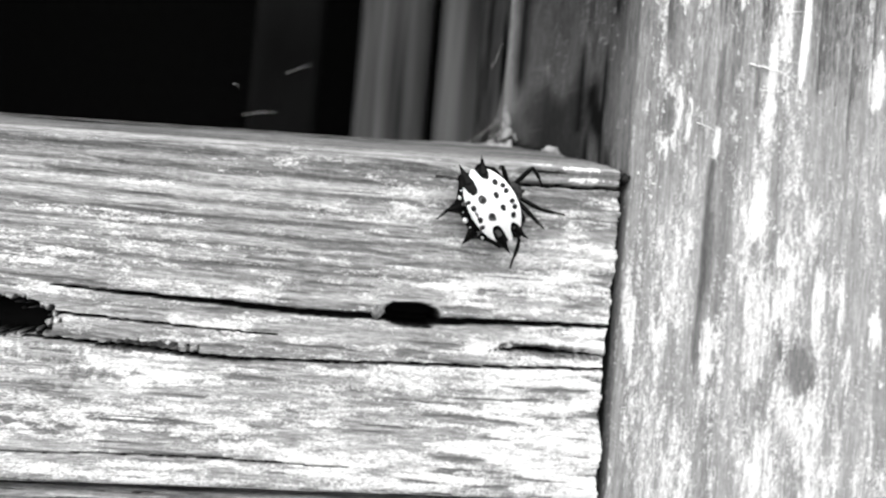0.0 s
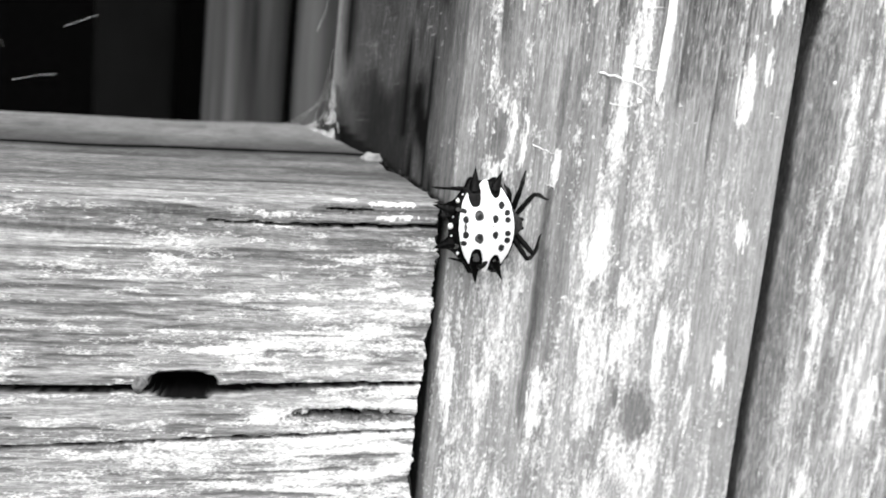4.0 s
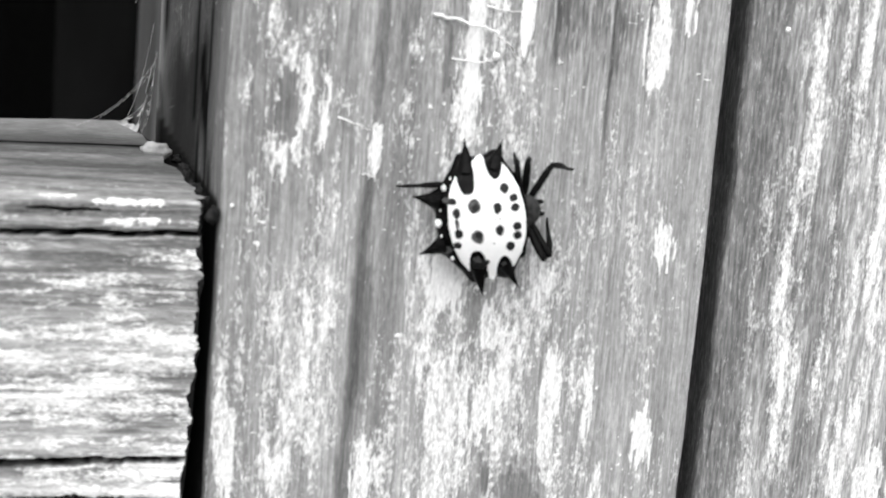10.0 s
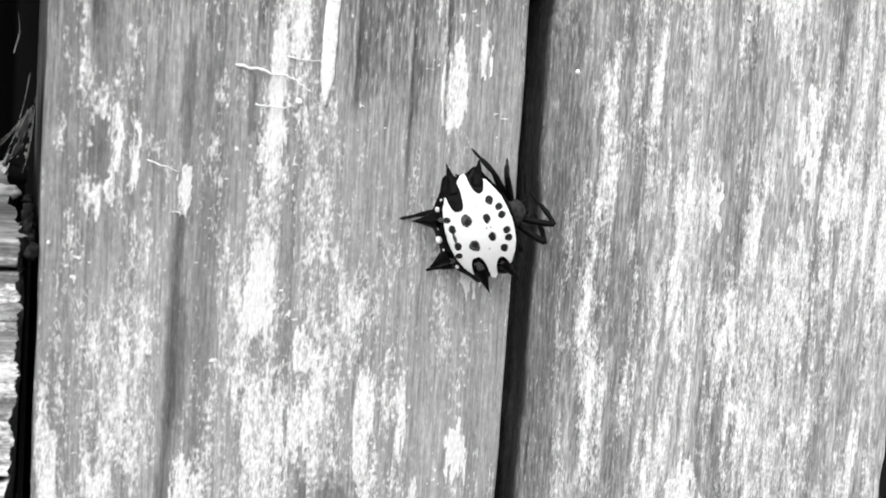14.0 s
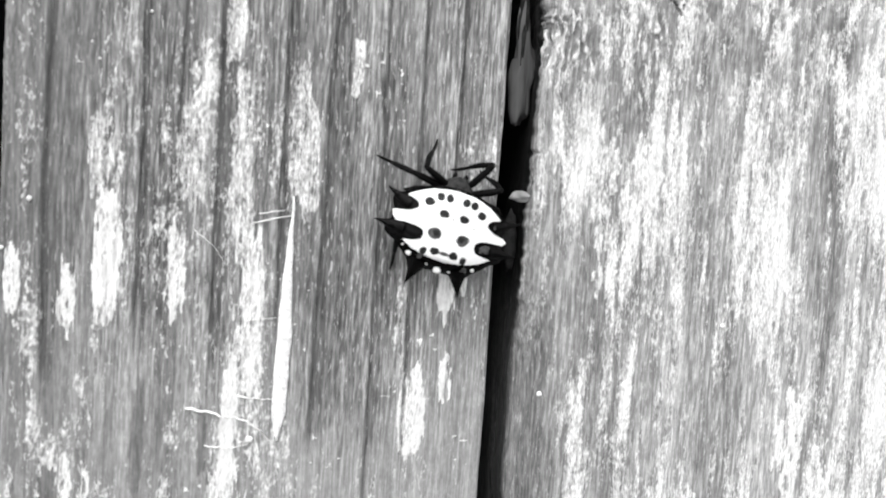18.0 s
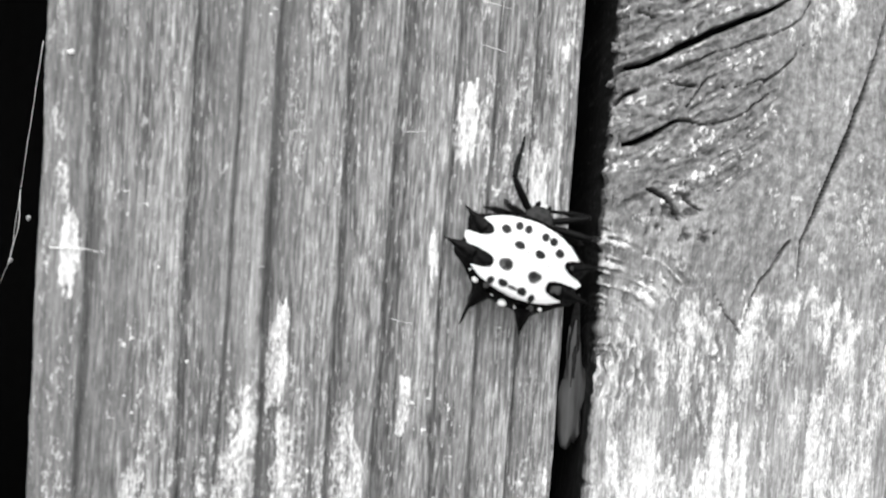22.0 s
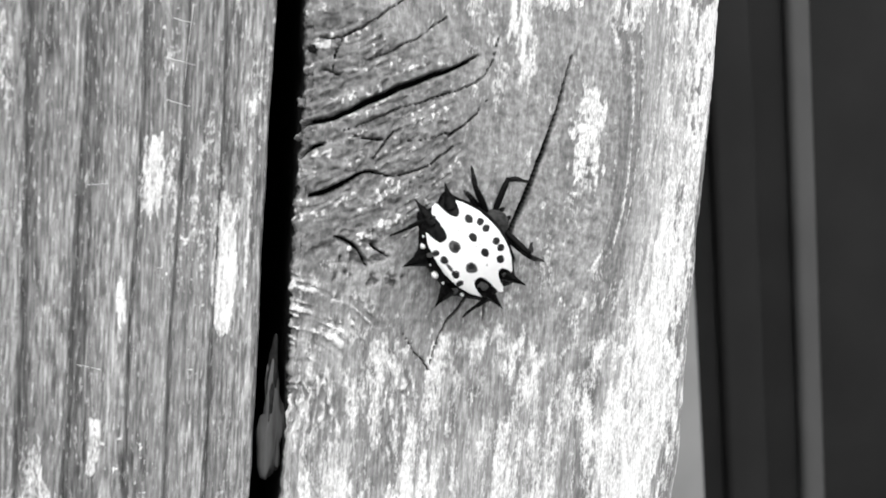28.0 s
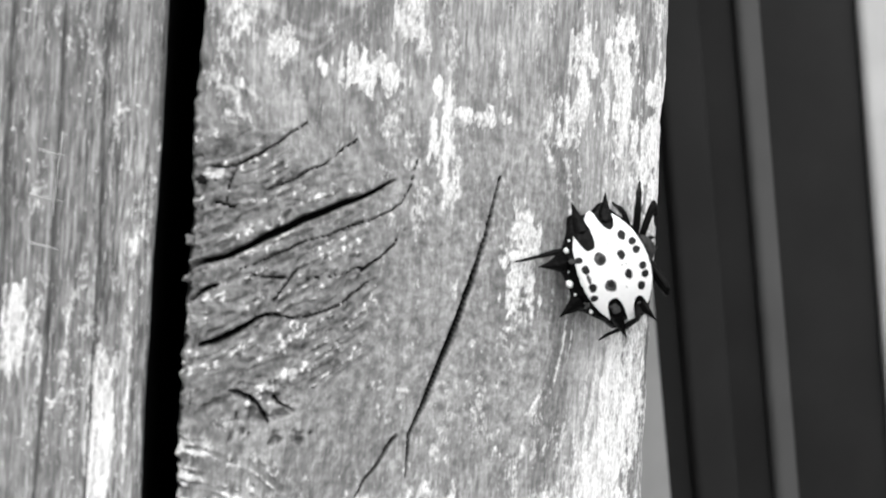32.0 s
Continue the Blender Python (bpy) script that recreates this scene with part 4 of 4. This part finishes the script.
def plate_part():
    step_mm = 0.045
    xs, ys = np.arange(-3.0, 3.05, step_mm), np.arange(-4.75, 4.76, step_mm)
    x, y = np.meshgrid(xs, ys, indexing="ij")
    a = np.abs(y)
    edge = 0.05 * (fbm(x / 0.5 + 20, y / 0.5 + 20, 501, 2) - 0.5)
    inside = 1 - np.abs(x / 2.78) ** 2.1 - (a / 4.6) ** 1.9 + edge
    rear = np.abs((x + 1.08 + 0.03 * y) / 0.62) ** 2.6 + np.abs((a - np.where(y > 0, 3.75, 3.95)) / 1.8) ** 2.6 - 1
    front = ((x - 0.93) / 0.62) ** 2 + ((a - 4.4) / 1.6) ** 2 - 1
    # on one flank the rear notch is shorter
    keep = (a < 4.72 - 1.0 * np.abs(x + 0.05)) | (np.abs(x + 0.05) > 0.62)
    keep &= (inside > 0) & (rear + edge > 0) & (front + edge > 0)
    index, verts, faces = -np.ones(x.shape, int), [], []
    cells = keep[:-1, :-1] & keep[1:, :-1] & keep[1:, 1:] & keep[:-1, 1:]
    used = np.zeros_like(keep)
    for di, dj in ((0, 0), (1, 0), (1, 1), (0, 1)):
        used[di:used.shape[0] - 1 + di, dj:used.shape[1] - 1 + dj] |= cells
    index[used] = np.arange(used.sum())
    z = dome(x, y) + 0.05 * np.clip(inside * 6, 0, 1) + 0.02 + 0.02 * fbm(x / 0.6 + 9, y / 0.6 + 9, 505, 2)
    for p in zip(x[used], y[used], z[used]):
        verts.append(tuple(c * MM for c in p))
    for i, j in zip(*np.nonzero(cells)):
        faces.append((index[i, j], index[i + 1, j], index[i + 1, j + 1], index[i, j + 1]))
    me = mesh_from("abdomen_plate", verts, faces, PLATE)
    ob = new("abdomen_plate", me)
    ob.parent = spider
    return tagged(ob, "smooth white plate over the abdomen")


shell_part()
plate_part()


def spot(x, y, rx, ry, material=SIGIL, lift=0.06):
    bm = bmesh.new()
    bmesh.ops.create_icosphere(bm, subdivisions=3, radius=1)
    for v in bm.verts:
        k = 1 + 0.18 * noise.noise(v.co * 1.5 + Vector((x * 3, y * 3, 0)))
        px, py = x + v.co.x * rx * k, y + v.co.y * ry * k
        v.co = Vector((px, py, float(dome(np.array(px), np.array(py))) + lift + v.co.z * 0.06)) * MM
    part("spot", bm, material, spider, "oval mark of pit and glint")


for side in (1, -1):
    for x, y, rx, ry in ((1.45, 2.09, 0.29, 0.34), (2.02, 1.36, 0.28, 0.27), (2.06, 0.66, 0.29, 0.26), (-2.28, 1.58, 0.27, 0.22), (-2.12, 0.74, 0.26, 0.32),
                         (0.80, 0.8, 0.27, 0.35)):
        spot(x, y * side, rx * 1.2, ry * 1.2)
    spot(-0.80, 1.1 * side, 0.46, 0.55, PIT_GLINT)
    spot(-0.74, 1.0 * side, 0.27, 0.30, SIGIL, 0.085)
spot(-2.15, 0, 0.17, 0.5, PIT_GLINT, 0.05)
# grey ovals that paint the sheen of the glossy shell in its notches
for x, y, rx, ry in ((-0.95, -3.35, 0.42, 0.75), (-1.2, -2.75, 0.36, 0.3), (-0.75, 3.75, 0.3, 0.2), (0.95, 3.7, 0.25, 0.3), (0.95, -3.5, 0.24, 0.22), (-3.0, -1.9, 0.3, 0.25), (-2.75, 1.7, 0.22, 0.2)):
    spot(x, y, rx, ry, PIT_GLINT, -0.12 if abs(x) < 2 else 0.05)
for x, y in ((0.2, 1.9), (0.9, 0.0), (0.3, -1.7), (0.55, 0.05)):
    spot(x, y, 0.06, 0.06)


def spine(base, tip, radius):
    bm, base, tip = bmesh.new(), Vector(base), Vector(tip)
    d = (tip - base).normalized()
    a = d.orthogonal().normalized()
    b, rings = d.cross(a), []
    for t in np.linspace(0, 1, 9):
        r = radius * (1 - t) ** 1.15 + 0.02
        c = base.lerp(tip, t) + Vector((0, 0, 0.18 * t * t))
        rings.append([bm.verts.new((c + (a * math.cos(q) + b * math.sin(q)) * r) * MM) for q in np.linspace(0, 2 * math.pi, 15)[:-1]])
    for r0, r1 in zip(rings, rings[1:]):
        for k in range(14):
            bm.faces.new((r0[k], r0[(k + 1) % 14], r1[(k + 1) % 14], r1[k]))
    bm.faces.new(rings[-1])
    part("spine", bm, CHITIN, spider)


for side in (1, -1):
    for base, tip, r in SPINES:
        spine((base[0], base[1] * side, base[2]), (tip[0], tip[1] * side, tip[2]), r)
for k, (x, y, z, r) in enumerate(((-2.75, 2.55, 3.3, 0.20), (-3.45, 0.05, 3.1, 0.28), (-2.75, -2.6, 3.2, 0.15), (0.0, -4.45, 3.0, 0.16), (-3.35, -0.9, 3.1, 0.10), (-2.2, 3.1, 3.1, 0.12), (-3.2, 1.0, 3.2, 0.11), (-3.0, -1.5, 3.25, 0.09), (0.1, 4.45, 2.9, 0.13))):
    lump("bead", (x, y, z), (r, r * 1.2, r), BEAD, k, spider, "small pale bead", 0.15, 2)
lump("head", (3.0, 0, 1.9), (1.15, 1.2, 0.95), HEAD, 31, spider, "dark hairy head and thorax", 0.12)
for side in (1, -1):
    lump("palp", (4.0, 0.45 * side, 1.5), (0.5, 0.22, 0.3), LEG, 33 + side, spider, "", 0.2, 2)


def tube(points, radii):
    bm, rings = bmesh.new(), []
    pts = np.array(points, float)
    t = np.linspace(0, len(pts) - 1, 5 * (len(pts) - 1) + 1)
    line = np.stack([np.interp(t, range(len(pts)), pts[:, k]) for k in range(3)], 1)
    rad = np.interp(t, range(len(pts)), radii)
    tan = np.gradient(line, axis=0)
    for p, d, r in zip(line, tan, rad):
        d = Vector(d).normalized()
        a = d.orthogonal().normalized()
        b = d.cross(a)
        rings.append([bm.verts.new((Vector(p) + (a * math.cos(q) + b * math.sin(q)) * r) * MM) for q in np.linspace(0, 2 * math.pi, 9)[:-1]])
    for r0, r1 in zip(rings, rings[1:]):
        for k in range(8):
            bm.faces.new((r0[k], r0[(k + 1) % 8], r1[(k + 1) % 8], r1[k]))
    bm.faces.new(rings[0][::-1]), bm.faces.new(rings[-1])
    return bm


LEGS = []  # leg, shin, hip, lengths, side, which of the four
HIPS = ((3.2, 0.5, 1.7), (3.0, 0.9, 1.7), (2.6, 1.0, 1.6), (2.2, 0.9, 1.4))
LENGTHS = ((3.3, 4.2), (3.1, 4.0), (2.2, 2.6), (4.6, 4.4))
for side in (1, -1):
    for k, ((x, y, z), (upper, lower)) in enumerate(zip(HIPS, LENGTHS)):
        leg = part("leg", tube(((0, 0, 0), (0.35 * upper, 0.08, 0), (0.8 * upper, 0.06, 0), (upper, 0, 0)), (0.20, 0.30, 0.28, 0.21)), LEG, spider, "dark jointed leg")
        shin = part("shin", tube(((0, 0, 0), (0.3 * lower, 0.10, 0), (0.52 * lower, 0.04, 0), (0.56 * lower, 0.0, 0), (0.82 * lower, -0.06, 0), (lower, 0, 0)), (0.21, 0.24, 0.19, 0.14, 0.13, 0.06)), LEG, leg)
        LEGS.append((leg, shin, Vector((x, y * side, z)), upper, lower, side, k))


def bent(hip, tip, upper, lower, side, k):
    """The poses of a leg and of its shin for a foot at tip; the knee stands up and outwards."""
    way = tip - hip
    far = min(max(way.length, abs(upper - lower) + 0.3), upper + lower - 0.05)
    way.normalize()
    out = Vector((0.0, side * (0.75, 0.6, 0.2, 0.5)[k], 0.8))
    out = (out - way * out.dot(way)).normalized()
    c = (upper * upper + far * far - lower * lower) / (2 * upper * far)
    knee = hip + way * upper * c + out * upper * math.sqrt(max(0.0, 1 - c * c))
    axis = way.cross(out)
    poses = []
    for at, ahead in ((hip, knee - hip), (knee, hip + way * far - knee)):
        ahead = ahead.normalized()
        m = Matrix((ahead, axis.cross(ahead), axis)).transposed().to_4x4()
        poses.append(Matrix.Translation(at * MM) @ m)
    return poses[0], poses[0].inverted() @ poses[1]


def motions():
    # seconds, place on the boards (x, z), the way it heads in degrees from right towards up, its roll and its pitch
    track = [(0, -17.58, -2.47, 35.3, -0.1, -3.7), (0.5, -12.98, -0.78, 25.2, 0.4, -5.1), (1, -9.8, -1.59, 16.2, 0.9, -6.5), (1.5, -6.8, -0.78, 19.2, -1.4, -7.2),
             (2, -2.13, 0.01, 19.3, -3.7, -8.0), (2.5, -1.37, 0.4, 21.3, -4.8, -5.2), (3, 0.54, 0.09, 11.4, -5.9, -2.5), (3.5, 1.35, 1.78, 3.8, -4.4, -4.2),
             (5.5, 7.57, 1.93, 15.3, 1.5, -11.1), (6, 8.32, 1.1, 15.6, 3.0, -12.8), (6.5, 10.27, 2.68, 14.0, 4.2, -12.7), (7, 11.24, 2.25, 11.4, 5.5, -12.6),
             (8, 12.16, 2.44, 11.4, 7.4, -12.2), (9, 16.59, 3.13, 7.8, 6.4, -15.1), (10, 18.97, 4.23, 12.7, 3.4, -10.5), (11, 23.73, 5.65, 7.1, 5.1, -13.9),
             (12, 28.22, 5.68, -1.1, 6.1, -5.2), (13, 34.45, 5.42, -0.1, 10.6, -10.0)]
    later = [(15.5, 34.32, 14.39, 63.4, -0.7, -2.6), (16, 33.04, 17.48, 63.9, -2.9, -1.2), (17, 33.96, 27.01, 67.7, -3.0, -0.1), (18, 33.56, 33.6, 77.5, -2.0, 3.5),
             (19, 33.97, 40.57, 69.8, -6.2, -0.1), (20, 33.57, 45.68, 67.4, -4.4, 3.8), (21, 34.75, 52.84, 76.4, -4.2, -6.8), (22, 33.87, 57.34, 68.6, -6.4, -1.4),
             (23, 34.71, 58.0, 53.4, -22.4, -0.7), (24, 37.05, 59.2, 42.8, -14.2, -8.2), (25, 40.6, 60.27, 33.6, -1.5, -12.4), (25.5, 42.64, 60.02, 33.7, -1.5, -11.8),
             (27.5, 53.07, 62.03, 47.1, -1.4, -9.2), (28, 54.35, 63.35, 43.2, -1.4, -8.5), (29, 56.52, 63.2, 43.6, 2.8, -12.6), (30, 60.29, 67.35, 39.2, -1.9, -12.1),
             (31, 66.57, 71.75, 33.0, -4.2, -15.3), (31.5, 68.64, 72.09, 34.1, -2.6, -13.9), (32, 71.76, 73.76, 27.3, -1.0, -12.4)]
    rows = []
    for t, x, z, turn, roll, pitch in track + later:
        depth = -0.15 if x < 38 else -1.1
        rows.append((t, pose(x * MM, depth * MM, z * MM, 90, 0, 0) @ pose(0, 0, 0, 0, 0, turn) @ pose(0, 0, 0, roll) @ pose(0, 0, 0, 0, pitch)))
    walk(spider, rows)
    body = np.array(track + later)
    # seconds, where the foot stands, ahead of the body and out to its left, in millimetres
    feet = {
        (1, 0): [(0, 7.1, -1.5), (1, 8.4, -1.1), (2, 6.9, 0.2), (3, 8.7, 2.7), (6, 5.9, 1.4), (7, 6.5, 0.9), (8, 5.5, 1.0), (9, 5.5, 0.2), (10, 7.6, 2.2), (11, 7.6, 0.2),
                 (12, 7.8, 0.8), (13, 3.3, 4.4), (16, 6.1, 3.1), (17, 8.3, 4.6), (18, 6.7, 2.5), (19, 7.4, 4.8), (20, 7.9, 2.8), (21, 4.8, 1.8), (22, 8.5, 3.4), (24, 4.1, -2.5),
                 (25, 6.1, -1.9), (28, 8.0, 0.2), (29, 7.0, 1.6), (30, 6.4, 1.0), (31, 6.0, -0.9), (32, 5.9, 0.5)],
        (1, 1): [(0, 3.4, 3.1), (1, 4.7, 2.8), (2, 4.6, 3.3), (3, 3.9, 5.6), (6, 7.4, 4.7), (7, 5.5, 3.0), (8, 4.9, 3.1), (9, 6.0, 4.3), (10, 4.2, 3.4), (11, 5.5, 4.0),
                 (12, 3.5, 5.0), (13, 2.0, 5.3), (16, 0.9, 6.7), (17, 1.4, 5.7), (18, 4.1, 6.8), (19, 0.5, 4.8), (20, 4.5, 5.8), (21, 3.1, 7.0), (22, 3.6, 2.8), (25, 6.5, 0.3),
                 (28, 4.6, 4.6), (29, 6.9, 5.1), (30, 7.1, 5.6), (31, 1.4, 5.1), (32, 6.0, 4.6)],
        (1, 2): [(0, 2.4, 4.0), (7, 3.0, 4.0), (8, 4.1, 4.3), (9, 3.0, 4.0), (11, 3.0, 4.2), (13, -1.8, 4.5), (16, 2.0, 4.0), (25, 2.6, 4.0), (28, 2.8, 3.4), (29, 1.2, 5.0),
                 (30, 5.2, 3.4), (32, 3.0, 4.0)],
        (1, 3): [(0, -5.9, 1.7), (1, -4.6, 2.4), (6, -5.2, 4.7), (8, -6.0, 3.5), (9, -6.4, 2.9), (10, -6.3, 2.9), (11, -5.1, 2.8), (12, -6.1, 2.2), (13, -7.3, 2.4), (17, -5.6, 2.5),
                 (18, -4.4, 3.3), (19, -5.9, 2.5), (20, -4.4, 3.8), (21, -5.7, 4.3), (22, -6.3, 1.9), (23, -5.5, 0.9), (25, -4.8, 3.6), (28, -4.4, 4.5), (29, -4.9, 5.4), (30, -5.0, 3.7),
                 (31, -4.2, 2.4), (32, -6.7, 3.1)],
        (-1, 0): [(0, 7.7, -5.6), (1, 7.0, -4.7), (2, 5.0, -4.6), (3, 7.0, -2.0), (6, 7.1, -0.1), (7, 4.4, -0.7), (8, 8.2, -1.1), (9, 6.9, -3.0), (10, 5.0, -1.2), (11, 4.5, -0.7),
                 (12, 5.6, -2.2), (13, 5.5, 0.7), (16, 4.5, 1.3), (17, 4.1, 1.1), (18, 4.7, 0.8), (19, 4.4, 0.9), (20, 4.3, 0.6), (22, 4.1, -0.0), (23, 7.2, -2.0), (24, 5.4, -6.0),
                 (25, 6.8, -5.0), (28, 4.8, -4.0), (29, 7.5, -2.5), (30, 6.7, -2.9), (31, 5.0, -2.2), (32, 4.3, -3.5)],
        (-1, 1): [(0, 4.6, -5.7), (1, 4.9, -5.6), (2, 5.1, -7.5), (3, 6.5, -3.7), (6, 6.5, -2.7), (7, 6.4, -5.9), (8, 6.5, -4.0), (9, 4.3, -1.3), (10, 5.1, -3.2), (11, 4.1, -3.5),
                 (12, 5.4, -2.4), (13, 5.0, -0.7), (20, 5.4, -1.9), (21, 3.4, -6.6), (23, 5.0, -4.3), (25, 3.1, -7.1), (28, 4.6, -6.0), (29, 5.2, -4.7), (30, 7.3, -6.0), (31, 4.8, -4.2),
                 (32, 4.2, -4.5)],
        (-1, 2): [(0, 2.6, -4.0), (9, 2.2, -3.6), (16, 3.2, -4.2), (19, 2.0, -4.4), (20, 3.6, -4.6), (25, 2.4, -4.0), (32, 2.2, -4.0)],
        (-1, 3): [(0, -1.3, -7.6), (1, -5.0, -4.0), (2, -2.8, -4.4), (6, -3.4, -2.6), (8, -6.0, -3.2), (9, -6.8, -2.6), (10, -4.0, -2.4), (11, -6.0, -4.0), (12, -5.9, -3.5), (13, -7.2, -2.7),
                 (16, -3.6, -2.4), (22, -3.4, -2.6), (23, -2.6, -3.4), (24, -4.4, -2.9), (25, -3.4, -2.6), (28, -4.0, -4.9), (30, -2.8, -5.6), (31, -3.4, -3.0), (32, -2.6, -5.7)],
    }
    for leg, shin, hip, upper, lower, side, k in LEGS:
        spots = np.array(feet[side, k])
        swung, bends = [], []
        for n in range(129):
            t = n / 4
            beat = math.sin(2 * math.pi * t) * (1 if (k + (side < 0)) % 2 else -1)
            foot = Vector((np.interp(t, spots[:, 0], spots[:, 1]) + 0.45 * beat, np.interp(t, spots[:, 0], spots[:, 2]), 0.12 + 0.5 * max(0.0, beat)))
            tilt = pose(0, 0, 0, np.interp(t, body[:, 0], body[:, 4])) @ pose(0, 0, 0, 0, np.interp(t, body[:, 0], body[:, 5]))
            first, second = bent(hip, tilt.inverted() @ foot, upper, lower, side, k)
            swung.append((t, first))
            bends.append((t, second))
        walk(leg, swung)
        walk(shin, bends)


motions()
